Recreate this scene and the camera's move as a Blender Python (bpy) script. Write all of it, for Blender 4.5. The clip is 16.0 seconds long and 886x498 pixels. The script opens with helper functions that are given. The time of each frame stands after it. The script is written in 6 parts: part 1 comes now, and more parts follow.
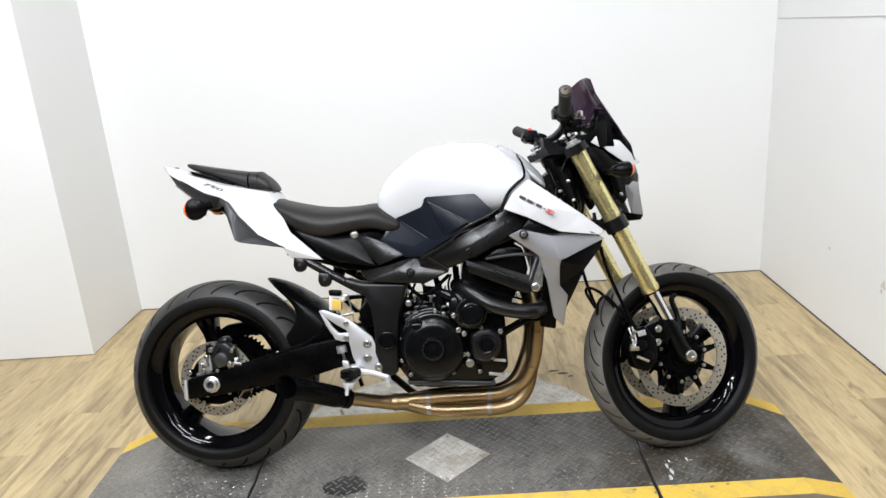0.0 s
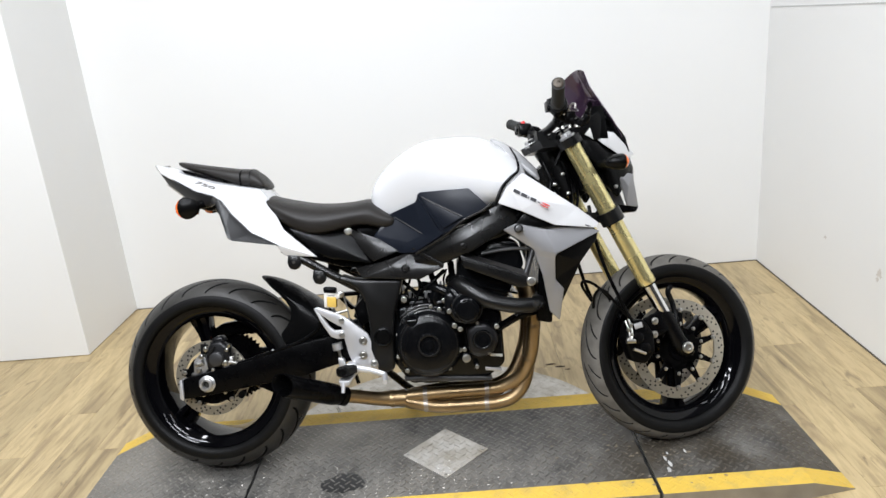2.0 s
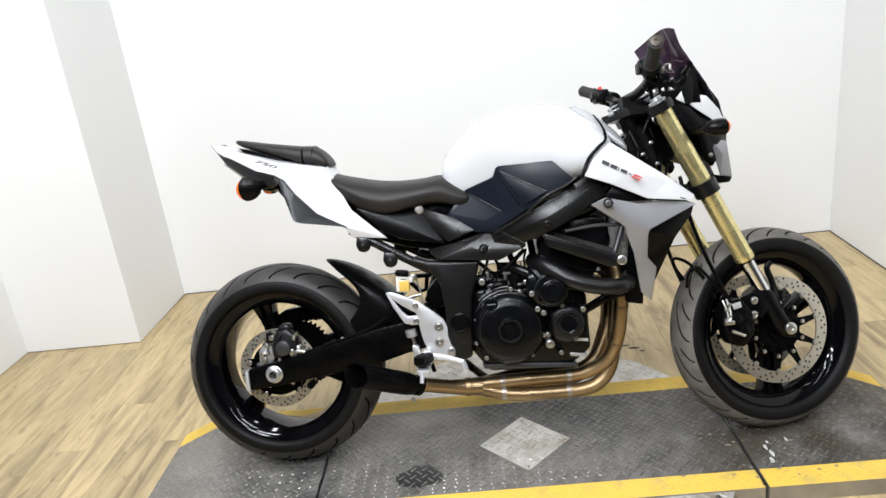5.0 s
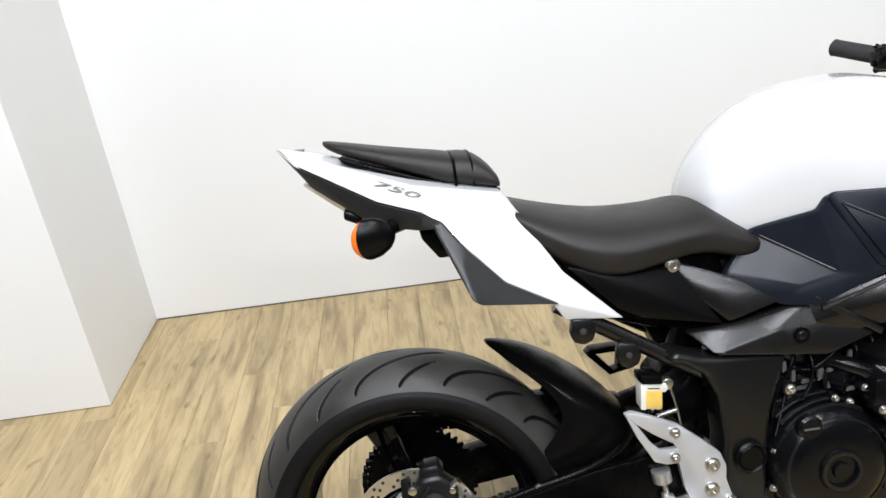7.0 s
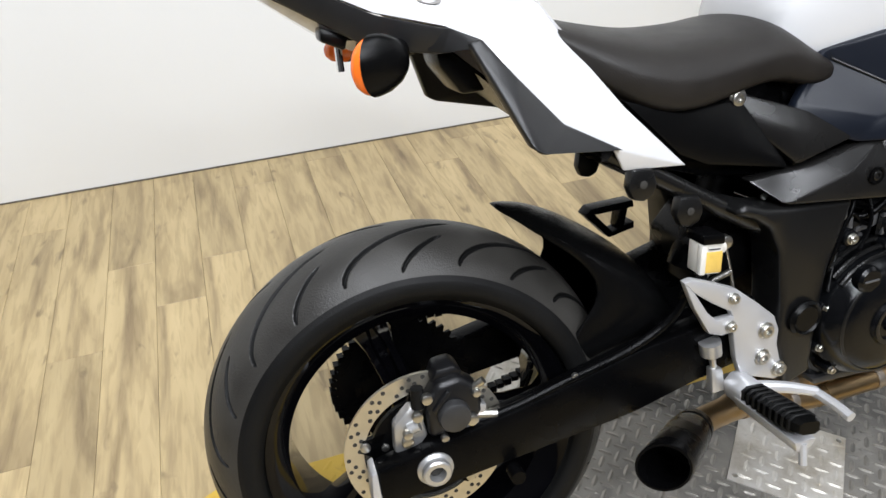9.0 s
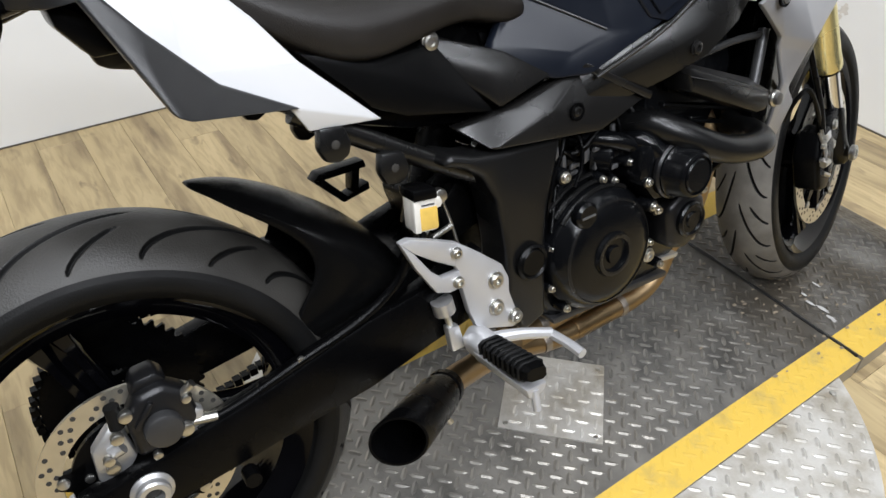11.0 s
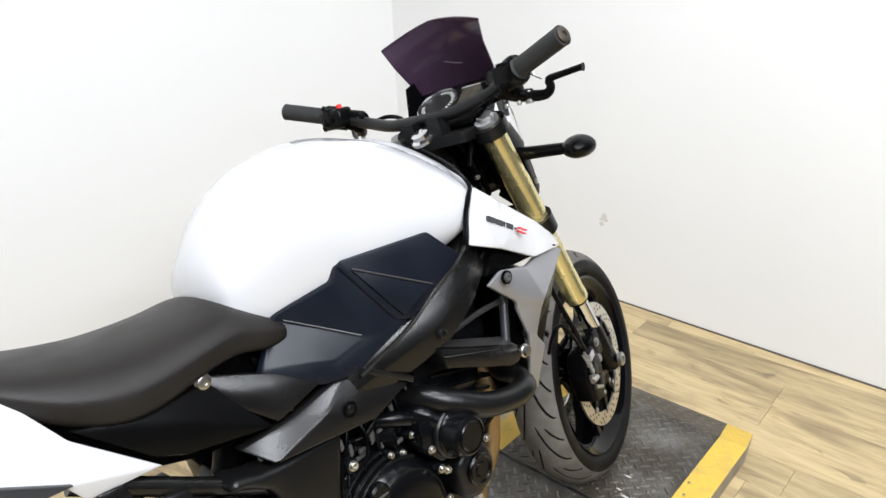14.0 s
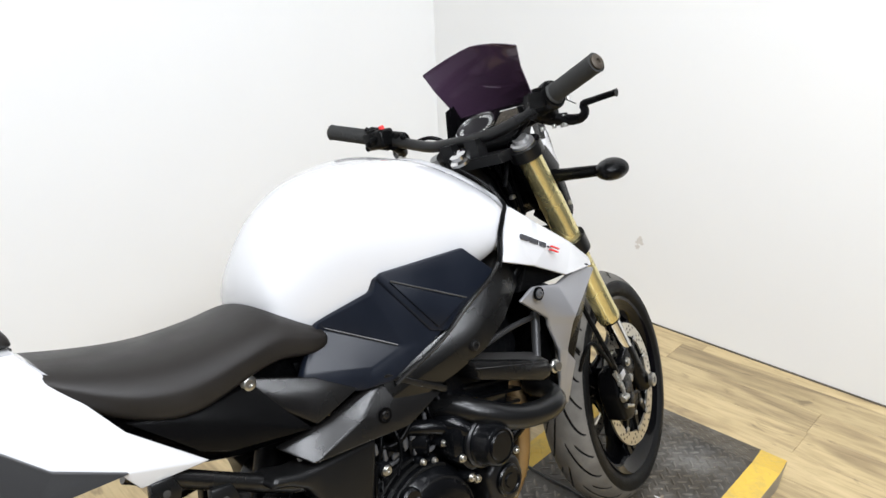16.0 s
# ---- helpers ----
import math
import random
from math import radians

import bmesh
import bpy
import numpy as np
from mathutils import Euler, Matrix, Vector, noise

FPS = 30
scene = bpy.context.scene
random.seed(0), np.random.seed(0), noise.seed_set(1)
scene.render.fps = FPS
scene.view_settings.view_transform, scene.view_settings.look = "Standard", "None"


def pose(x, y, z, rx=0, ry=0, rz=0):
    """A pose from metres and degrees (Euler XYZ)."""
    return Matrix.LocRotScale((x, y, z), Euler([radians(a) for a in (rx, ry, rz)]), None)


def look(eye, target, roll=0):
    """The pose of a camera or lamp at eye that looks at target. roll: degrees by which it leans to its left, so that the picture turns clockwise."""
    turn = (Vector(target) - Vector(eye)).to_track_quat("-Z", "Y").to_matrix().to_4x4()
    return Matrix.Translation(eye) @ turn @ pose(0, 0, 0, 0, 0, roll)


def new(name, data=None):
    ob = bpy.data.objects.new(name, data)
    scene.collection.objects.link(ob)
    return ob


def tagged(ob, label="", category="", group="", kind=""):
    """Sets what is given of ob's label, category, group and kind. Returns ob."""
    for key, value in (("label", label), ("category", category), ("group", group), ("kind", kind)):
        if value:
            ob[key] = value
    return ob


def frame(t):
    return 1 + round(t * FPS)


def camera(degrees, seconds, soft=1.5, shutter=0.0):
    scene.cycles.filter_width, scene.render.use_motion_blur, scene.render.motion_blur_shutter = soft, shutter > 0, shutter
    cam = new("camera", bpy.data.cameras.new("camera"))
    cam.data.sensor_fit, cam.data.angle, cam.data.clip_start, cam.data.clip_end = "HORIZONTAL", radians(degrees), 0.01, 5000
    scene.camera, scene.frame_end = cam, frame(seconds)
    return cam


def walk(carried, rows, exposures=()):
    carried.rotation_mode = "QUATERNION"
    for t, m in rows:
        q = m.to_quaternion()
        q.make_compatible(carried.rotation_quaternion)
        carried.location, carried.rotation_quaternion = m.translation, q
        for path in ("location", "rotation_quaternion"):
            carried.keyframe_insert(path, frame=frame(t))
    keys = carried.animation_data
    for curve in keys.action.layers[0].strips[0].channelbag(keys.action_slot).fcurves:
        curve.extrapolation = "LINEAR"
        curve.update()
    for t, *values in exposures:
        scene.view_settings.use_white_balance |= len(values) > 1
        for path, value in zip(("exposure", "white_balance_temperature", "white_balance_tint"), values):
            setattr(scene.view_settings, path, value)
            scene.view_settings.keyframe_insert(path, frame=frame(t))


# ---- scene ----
cam = camera(64.0, 16.0)
PATH = [
    (0, (0.081, -2.02, 1.336), (0.032, -0.111, 0.741), -4.2),
    (0.5, (0.083, -2.016, 1.335), (0.024, -0.109, 0.733), -4.5),
    (1, (0.082, -2.011, 1.336), (0.015, -0.105, 0.735), -4.7),
    (1.5, (0.085, -2.01, 1.337), (0.02, -0.104, 0.733), -5.3),
    (2, (0.087, -2.007, 1.337), (0.046, -0.104, 0.724), -5.0),
    (2.5, (0.088, -2.011, 1.335), (0.044, -0.103, 0.735), -5.1),
    (3, (0.088, -2.013, 1.339), (0.044, -0.106, 0.735), -5.2),
    (3.2, (0.086, -2.015, 1.337), (0.044, -0.107, 0.738), -5.1),
    (5.3, (-0.15, -1.78, 1.301), (-0.274, 0.084, 0.588), -7.1),
    (5.5, (-0.214, -1.702, 1.284), (-0.333, 0.128, 0.488), -7.5),
    (6, (-0.365, -1.389, 1.301), (-0.553, 0.451, 0.539), -7.4),
    (6.5, (-0.598, -1.17, 1.316), (-0.624, 0.652, 0.492), -7.0),
    (7, (-0.669, -0.926, 1.299), (-0.578, 0.885, 0.455), -6.2),
    (7.5, (-0.681, -0.708, 1.303), (-0.66, 1.112, 0.474), -2.9),
    (8, (-0.793, -0.659, 1.27), (-0.614, 1.131, 0.395), -1.3),
    (8.5, (-0.896, -0.64, 1.201), (-0.505, 1.022, 0.159), -1.9),
    (10.8, (-0.758, -0.604, 1.091), (0.044, 0.643, -0.252), 3.6),
    (11, (-0.719, -0.623, 1.102), (0.184, 0.642, -0.157), 1.9),
    (11.5, (-0.625, -0.63, 1.151), (0.354, 0.607, -0.078), 1.1),
    (12, (-0.588, -0.634, 1.212), (0.5, 0.643, 0.123), 0.6),
    (12.5, (-0.565, -0.663, 1.234), (0.622, 0.585, 0.217), 1.6),
    (13, (-0.567, -0.673, 1.25), (0.665, 0.583, 0.299), 0.6),
    (13.5, (-0.584, -0.689, 1.27), (0.702, 0.581, 0.413), 0.5),
    (14, (-0.634, -0.738, 1.307), (0.717, 0.495, 0.499), -2.2),
    (14.5, (-0.655, -0.764, 1.313), (0.713, 0.478, 0.547), -2.7),
    (15, (-0.663, -0.781, 1.317), (0.686, 0.48, 0.547), -1.5),
    (15.5, (-0.666, -0.786, 1.317), (0.665, 0.499, 0.557), -2.1),
    (16, (-0.67, -0.777, 1.318), (0.628, 0.548, 0.57), -2.2),
]
EXPOSURE = [(0, -0.04), (1.5, -0.09), (3.0, -0.05), (5.5, 0.04), (6.5, -0.03), (7.5, 0.02), (8.0, -0.02), (8.5, 0.01), (11.0, -0.18), (12.0, -0.03), (13.0, 0.02), (14.5, 0.05), (16.0, 0.0)]
walk(cam, [(t, look(eye, target, roll)) for t, eye, target, roll in PATH], EXPOSURE)

# ---- light: closed room, white in view and dark elsewhere, under ceiling strip lights ----
world = bpy.data.worlds.new("world")
scene.world = world
world.use_nodes = True
world.node_tree.nodes["Background"].inputs[0].default_value = (0.9, 0.95, 1.0, 1)
world.node_tree.nodes["Background"].inputs[1].default_value = 0.02


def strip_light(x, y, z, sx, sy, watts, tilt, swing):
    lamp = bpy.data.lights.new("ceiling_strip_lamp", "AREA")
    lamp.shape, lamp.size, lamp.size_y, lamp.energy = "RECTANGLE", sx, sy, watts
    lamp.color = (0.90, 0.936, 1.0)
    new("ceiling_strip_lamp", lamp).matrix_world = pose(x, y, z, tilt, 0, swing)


# tilt and swing turn the unseen outer rows into fill for bike and right wall
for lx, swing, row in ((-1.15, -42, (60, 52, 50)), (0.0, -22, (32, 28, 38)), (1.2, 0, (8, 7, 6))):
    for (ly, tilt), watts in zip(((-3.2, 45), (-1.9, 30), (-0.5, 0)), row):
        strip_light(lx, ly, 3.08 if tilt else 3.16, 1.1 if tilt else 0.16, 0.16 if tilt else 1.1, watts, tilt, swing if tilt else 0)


# ---- materials ----
def mat(name, color, rough=0.5, metal=0.0, coat=0.0, noise_scale=0, noise_amt=0.0, rough_amt=0.0, bump=0.0, bump_scale=200, spec=0.5, vary=0.0):
    """A surface with cloudy colour variation, fine relief and uneven gloss."""
    m = bpy.data.materials.new(name)
    m.use_nodes = True
    nt = m.node_tree
    b = nt.nodes["Principled BSDF"]
    b.inputs["Base Color"].default_value = (*color, 1)
    b.inputs["Roughness"].default_value = rough
    b.inputs["Metallic"].default_value = metal
    b.inputs["Coat Weight"].default_value = coat
    b.inputs["Coat Roughness"].default_value = 0.04
    b.inputs["Specular IOR Level"].default_value = spec
    tc = nt.nodes.new("ShaderNodeTexCoord")
    if noise_scale:
        n = nt.nodes.new("ShaderNodeTexNoise")
        n.inputs["Scale"].default_value, n.inputs["Detail"].default_value = noise_scale, 6
        nt.links.new(tc.outputs["Object"], n.inputs["Vector"])
        mix = nt.nodes.new("ShaderNodeMix")
        mix.data_type = "RGBA"
        mix.inputs["A"].default_value = (*[c * (1 - noise_amt) for c in color], 1)
        mix.inputs["B"].default_value = (*[min(1, c * (1 + noise_amt)) for c in color], 1)
        nt.links.new(n.outputs["Fac"], mix.inputs["Factor"])
        nt.links.new(mix.outputs["Result"], b.inputs["Base Color"])
        if rough_amt:
            mr = nt.nodes.new("ShaderNodeMapRange")
            mr.inputs["From Min"].default_value, mr.inputs["From Max"].default_value = 0.3, 0.7
            mr.inputs["To Min"].default_value, mr.inputs["To Max"].default_value = rough - rough_amt, rough + rough_amt
            nt.links.new(n.outputs["Fac"], mr.inputs["Value"])
            nt.links.new(mr.outputs["Result"], b.inputs["Roughness"])
    if bump:
        n2 = nt.nodes.new("ShaderNodeTexNoise")
        n2.inputs["Scale"].default_value, n2.inputs["Detail"].default_value = bump_scale, 3
        nt.links.new(tc.outputs["Object"], n2.inputs["Vector"])
        bp = nt.nodes.new("ShaderNodeBump")
        bp.inputs["Strength"].default_value, bp.inputs["Distance"].default_value = bump, 0.002
        nt.links.new(n2.outputs["Fac"], bp.inputs["Height"])
        nt.links.new(bp.outputs["Normal"], b.inputs["Normal"])
    return m


def wood_material():
    m = bpy.data.materials.new("vinyl_plank")
    m.use_nodes = True
    nt = m.node_tree
    N, Lk = nt.nodes.new, nt.links.new
    b = nt.nodes["Principled BSDF"]
    tc, oi = N("ShaderNodeTexCoord"), N("ShaderNodeObjectInfo")
    off = N("ShaderNodeVectorMath"); off.operation = "MULTIPLY_ADD"
    comb = N("ShaderNodeCombineXYZ")
    for i, k in enumerate((37.0, 53.0, 11.0)):
        mul = N("ShaderNodeMath"); mul.operation = "MULTIPLY"; mul.inputs[1].default_value = k
        Lk(oi.outputs["Random"], mul.inputs[0]); Lk(mul.outputs[0], comb.inputs[i])
    off.inputs[1].default_value = (1, 0.13, 1)
    Lk(tc.outputs["Object"], off.inputs[0]); Lk(comb.outputs[0], off.inputs[2])
    big = N("ShaderNodeTexNoise"); big.inputs["Scale"].default_value, big.inputs["Detail"].default_value, big.inputs["Distortion"].default_value = 12, 5, 1.1
    Lk(off.outputs[0], big.inputs["Vector"])
    fine = N("ShaderNodeTexNoise"); fine.inputs["Scale"].default_value, fine.inputs["Detail"].default_value, fine.inputs["Distortion"].default_value = 70, 6, 0.6
    Lk(off.outputs[0], fine.inputs["Vector"])
    ramp = N("ShaderNodeValToRGB")
    e = ramp.color_ramp.elements
    e[0].position, e[0].color = 0.30, (0.255, 0.185, 0.098, 1)
    e[1].position, e[1].color = 0.66, (0.53, 0.41, 0.22, 1)
    for p, c in ((0.41, (0.375, 0.283, 0.150, 1)), (0.49, (0.462, 0.352, 0.186, 1))):
        el = e.new(p); el.color = c
    Lk(big.outputs["Fac"], ramp.inputs["Fac"])
    mx = N("ShaderNodeMix"); mx.data_type = "RGBA"; mx.blend_type = "MULTIPLY"; mx.inputs["Factor"].default_value = 0.38
    r2 = N("ShaderNodeValToRGB")
    r2.color_ramp.elements[0].position, r2.color_ramp.elements[0].color = 0.38, (0.55, 0.52, 0.48, 1)
    r2.color_ramp.elements[1].position, r2.color_ramp.elements[1].color = 0.55, (1, 1, 1, 1)
    Lk(fine.outputs["Fac"], r2.inputs["Fac"])
    Lk(ramp.outputs["Color"], mx.inputs["A"]); Lk(r2.outputs["Color"], mx.inputs["B"])
    hsv = N("ShaderNodeHueSaturation")
    mr = N("ShaderNodeMapRange"); mr.inputs["To Min"].default_value, mr.inputs["To Max"].default_value = 0.86, 1.12
    Lk(oi.outputs["Random"], mr.inputs["Value"]); Lk(mr.outputs["Result"], hsv.inputs["Value"])
    knot = N("ShaderNodeTexNoise"); knot.inputs["Scale"].default_value, knot.inputs["Detail"].default_value, knot.inputs["Distortion"].default_value = 22, 3, 0.8
    off2 = N("ShaderNodeVectorMath"); off2.operation = "MULTIPLY_ADD"; off2.inputs[1].default_value = (1, 0.35, 1)
    Lk(tc.outputs["Object"], off2.inputs[0]); Lk(comb.outputs[0], off2.inputs[2]); Lk(off2.outputs[0], knot.inputs["Vector"])
    kr = N("ShaderNodeMapRange"); kr.inputs["From Min"].default_value, kr.inputs["From Max"].default_value = 0.63, 0.74
    kr.inputs["To Max"].default_value = 0.65
    Lk(knot.outputs["Fac"], kr.inputs["Value"])
    km = N("ShaderNodeMix"); km.data_type = "RGBA"; km.inputs["B"].default_value = (0.14, 0.10, 0.055, 1)
    Lk(kr.outputs["Result"], km.inputs["Factor"]); Lk(mx.outputs["Result"], km.inputs["A"])
    Lk(km.outputs["Result"], hsv.inputs["Color"])
    Lk(hsv.outputs["Color"], b.inputs["Base Color"])
    b.inputs["Roughness"].default_value = 0.42
    bp = N("ShaderNodeBump"); bp.inputs["Strength"].default_value, bp.inputs["Distance"].default_value = 0.25, 0.001
    Lk(fine.outputs["Fac"], bp.inputs["Height"]); Lk(bp.outputs["Normal"], b.inputs["Normal"])
    return m


def worn_paint(name, color, under, scale, lo, hi, rough=0.5, metal=0.0, dust=None, dust_x=None, dirt_shade=None):
    """Paint or plate under grime; the dust and the dirt-and-shade layer are also graded along x."""
    m = mat(name, color, rough, metal, noise_scale=0, bump=0.15, bump_scale=300, spec=0.25)
    nt = m.node_tree
    N, Lk = nt.nodes.new, nt.links.new
    b = nt.nodes["Principled BSDF"]
    tc = N("ShaderNodeTexCoord")
    n = N("ShaderNodeTexNoise"); n.inputs["Scale"].default_value, n.inputs["Detail"].default_value, n.inputs["Roughness"].default_value = scale, 8, 0.65
    Lk(tc.outputs["Object"], n.inputs["Vector"])
    mr = N("ShaderNodeMapRange"); mr.inputs["From Min"].default_value, mr.inputs["From Max"].default_value = lo, hi
    Lk(n.outputs["Fac"], mr.inputs["Value"])
    mx = N("ShaderNodeMix"); mx.data_type = "RGBA"
    mx.inputs["A"].default_value, mx.inputs["B"].default_value = (*color, 1), (*under, 1)
    Lk(mr.outputs["Result"], mx.inputs["Factor"])
    out = mx.outputs["Result"]
    if dust:
        n2 = N("ShaderNodeTexNoise"); n2.inputs["Scale"].default_value, n2.inputs["Detail"].default_value = 2.3, 7
        Lk(tc.outputs["Object"], n2.inputs["Vector"])
        m2 = N("ShaderNodeMapRange"); m2.inputs["From Min"].default_value, m2.inputs["From Max"].default_value = 0.36, 0.64
        m2.inputs["To Max"].default_value = 0.85
        Lk(n2.outputs["Fac"], m2.inputs["Value"])
        mx2 = N("ShaderNodeMix"); mx2.data_type = "RGBA"; mx2.inputs["B"].default_value = (*dust, 1)
        amount = m2.outputs["Result"]
        if dust_x:
            # dust is weakest near x = 0.5 and stronger towards both ends
            sep, m3, mul = N("ShaderNodeSeparateXYZ"), N("ShaderNodeMapRange"), N("ShaderNodeMath")
            mul.operation = "MULTIPLY"
            ab = N("ShaderNodeMath"); ab.operation = "ABSOLUTE"
            Lk(tc.outputs["Object"], sep.inputs[0]); sh = N("ShaderNodeMath"); sh.operation = "SUBTRACT"; sh.inputs[1].default_value = 0.50
            Lk(sep.outputs[0], sh.inputs[0]); Lk(sh.outputs[0], ab.inputs[0]); Lk(ab.outputs[0], m3.inputs["Value"])
            m3.inputs["From Min"].default_value, m3.inputs["From Max"].default_value = dust_x
            m3.inputs["To Min"].default_value, m3.inputs["To Max"].default_value = 0.15, 1.0
            Lk(amount, mul.inputs[0]); Lk(m3.outputs["Result"], mul.inputs[1])
            amount = mul.outputs[0]
        Lk(amount, mx2.inputs["Factor"]); Lk(out, mx2.inputs["A"])
        out = mx2.outputs["Result"]
    # brown dirt that also paints the front end darker, as if in shade
    if dirt_shade:
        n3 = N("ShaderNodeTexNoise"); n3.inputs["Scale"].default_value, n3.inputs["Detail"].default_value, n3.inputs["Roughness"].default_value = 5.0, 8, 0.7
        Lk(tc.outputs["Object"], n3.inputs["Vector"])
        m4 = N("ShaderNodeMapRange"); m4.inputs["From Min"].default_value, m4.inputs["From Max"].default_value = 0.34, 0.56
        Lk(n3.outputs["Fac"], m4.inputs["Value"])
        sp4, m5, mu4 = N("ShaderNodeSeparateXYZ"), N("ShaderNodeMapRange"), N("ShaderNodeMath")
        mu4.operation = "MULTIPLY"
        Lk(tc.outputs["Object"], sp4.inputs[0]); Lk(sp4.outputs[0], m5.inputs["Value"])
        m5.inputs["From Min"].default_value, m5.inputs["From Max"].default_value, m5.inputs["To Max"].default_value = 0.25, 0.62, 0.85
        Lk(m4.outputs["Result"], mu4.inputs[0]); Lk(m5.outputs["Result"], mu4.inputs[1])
        mx4 = N("ShaderNodeMix"); mx4.data_type = "RGBA"; mx4.inputs["B"].default_value = (*dirt_shade, 1)
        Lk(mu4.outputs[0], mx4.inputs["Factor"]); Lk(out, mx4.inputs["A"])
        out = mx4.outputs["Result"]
    Lk(out, b.inputs["Base Color"])
    return m


WALL = mat("white_wall_paint", (0.77, 0.77, 0.757), 0.6, noise_scale=1.3, noise_amt=0.025, bump=0.06, bump_scale=90)
DIM = mat("unseen_dark_wall", (0.035, 0.035, 0.037), 0.8, noise_scale=2, noise_amt=0.1)
CEIL = mat("unseen_ceiling_paint", (0.07, 0.07, 0.072), 0.8, noise_scale=2, noise_amt=0.05)
WOOD = wood_material()
GAP = mat("plank_gap", (0.24, 0.19, 0.12), 0.9, noise_scale=9, noise_amt=0.3)
DECK = worn_paint("worn_black_tread_plate", (0.034, 0.034, 0.033), (0.165, 0.157, 0.142), 9, 0.36, 0.68, 0.36, 0.0, dust=(0.215, 0.20, 0.175), dust_x=(0.16, 0.80), dirt_shade=(0.040, 0.032, 0.022))
LUG = worn_paint("tread_lug_worn", (0.11, 0.108, 0.103), (0.26, 0.245, 0.222), 14, 0.38, 0.68, 0.30, 0.55, dust=(0.27, 0.25, 0.215), dust_x=(0.16, 0.80), dirt_shade=(0.085, 0.070, 0.050))
YELLOW = worn_paint("yellow_paint", (0.66, 0.44, 0.075), (0.40, 0.30, 0.11), 16, 0.50, 0.80, 0.5)
STEEL = worn_paint("bright_tread_plate", (0.62, 0.60, 0.56), (0.34, 0.30, 0.235), 12, 0.40, 0.70, 0.38, 0.55)
SCUFF = mat("wall_scuff_grime", (0.60, 0.57, 0.53), 0.7, noise_scale=60, noise_amt=0.25)
CAP = mat("dull_silver_cap", (0.12, 0.12, 0.123), 0.33, 0.5, noise_scale=40, noise_amt=0.2)
CASTING = mat("dark_cast_alloy", (0.045, 0.045, 0.046), 0.38, 0.5, noise_scale=40, noise_amt=0.3, bump=0.08, bump_scale=400)
BARCAP = mat("brown_worn_bar_end", (0.06, 0.048, 0.036), 0.45, 0.5, noise_scale=60, noise_amt=0.3)
GRIP = mat("grey_worn_grip_rubber", (0.028, 0.028, 0.027), 0.6, noise_scale=40, noise_amt=0.3, bump=0.2, bump_scale=500, spec=0.2)
DARKCAST = mat("dark_engine_casting", (0.010, 0.010, 0.011), 0.33, 0.4, noise_scale=50, noise_amt=0.25, bump=0.1, bump_scale=420)
TRIM_GREY = mat("smooth_grey_plastic", (0.36, 0.36, 0.365), 0.25, noise_scale=10, noise_amt=0.1, spec=0.5)
JOINT = mat("joint_filler", (0.5, 0.5, 0.49), 0.7, noise_scale=20, noise_amt=0.1)
EDGE = mat("deck_edge_steel", (0.34, 0.315, 0.27), 0.5, 0.5, noise_scale=14, noise_amt=0.4)
STAIN = mat("oil_stain", (0.012, 0.012, 0.012), 0.3, noise_scale=30, noise_amt=0.4)

WHITE = mat("pearl_white_paint", (0.55, 0.55, 0.555), 0.2, 0, 0.8, noise_scale=3, noise_amt=0.012)
RUBBER = mat("tyre_rubber", (0.005, 0.005, 0.005), 0.5, noise_scale=16, noise_amt=0.35, rough_amt=0.08, bump=0.2, bump_scale=420, spec=0.13)
SCUFFED = mat("scuffed_tread_rubber", (0.026, 0.0245, 0.022), 0.42, noise_scale=9, noise_amt=0.85, rough_amt=0.16, bump=0.3, bump_scale=380, spec=0.4)
DUSTY = mat("dusty_tread_rubber", (0.115, 0.107, 0.095), 0.58, noise_scale=22, noise_amt=0.65, rough_amt=0.08, bump=0.3, bump_scale=380, spec=0.2)
GLOSS = mat("gloss_black_paint", (0.0015, 0.0015, 0.002), 0.07, noise_scale=20, noise_amt=0.3, spec=0.2)
BLACK = mat("satin_black", (0.0016, 0.0016, 0.0018), 0.28, noise_scale=22, noise_amt=0.35, rough_amt=0.07, bump=0.08, bump_scale=500, spec=0.08)
FRAME = mat("black_powder_coat", (0.0046, 0.0046, 0.0047), 0.30, noise_scale=9, noise_amt=0.3, rough_amt=0.06, bump=0.06, bump_scale=700, spec=0.34)
SPAR = mat("satin_black_spar_paint", (0.0042, 0.0041, 0.0040), 0.26, noise_scale=9, noise_amt=0.3, rough_amt=0.06, bump=0.05, bump_scale=700, spec=0.42)
PLASTIC = mat("grained_black_plastic", (0.0024, 0.0024, 0.0025), 0.25, noise_scale=30, noise_amt=0.25, bump=0.12, bump_scale=900, spec=0.13)
TAILGREY = mat("textured_dark_grey_plastic", (0.0135, 0.0135, 0.014), 0.34, noise_scale=30, noise_amt=0.3, bump=0.15, bump_scale=800, spec=0.35)
# paler than the bar itself: light on its top put into the colour
LIT_BAR = mat("lit_bar_face", (0.030, 0.029, 0.028), 0.34, noise_scale=24, noise_amt=0.4, rough_amt=0.06, spec=0.5)
GREY = mat("dark_grey_satin_paint", (0.0072, 0.0069, 0.0067), 0.27, noise_scale=12, noise_amt=0.25, rough_amt=0.06, bump=0.04, bump_scale=700, spec=0.31)
SILVER = mat("silver_grey_paint", (0.27, 0.27, 0.28), 0.38, 0.45, 0.2, noise_scale=14, noise_amt=0.06, rough_amt=0.04)
NAVY = mat("navy_black_tank_pad", (0.0056, 0.0075, 0.0125), 0.34, noise_scale=14, noise_amt=0.3, rough_amt=0.06, bump=0.02, bump_scale=900, spec=0.25)
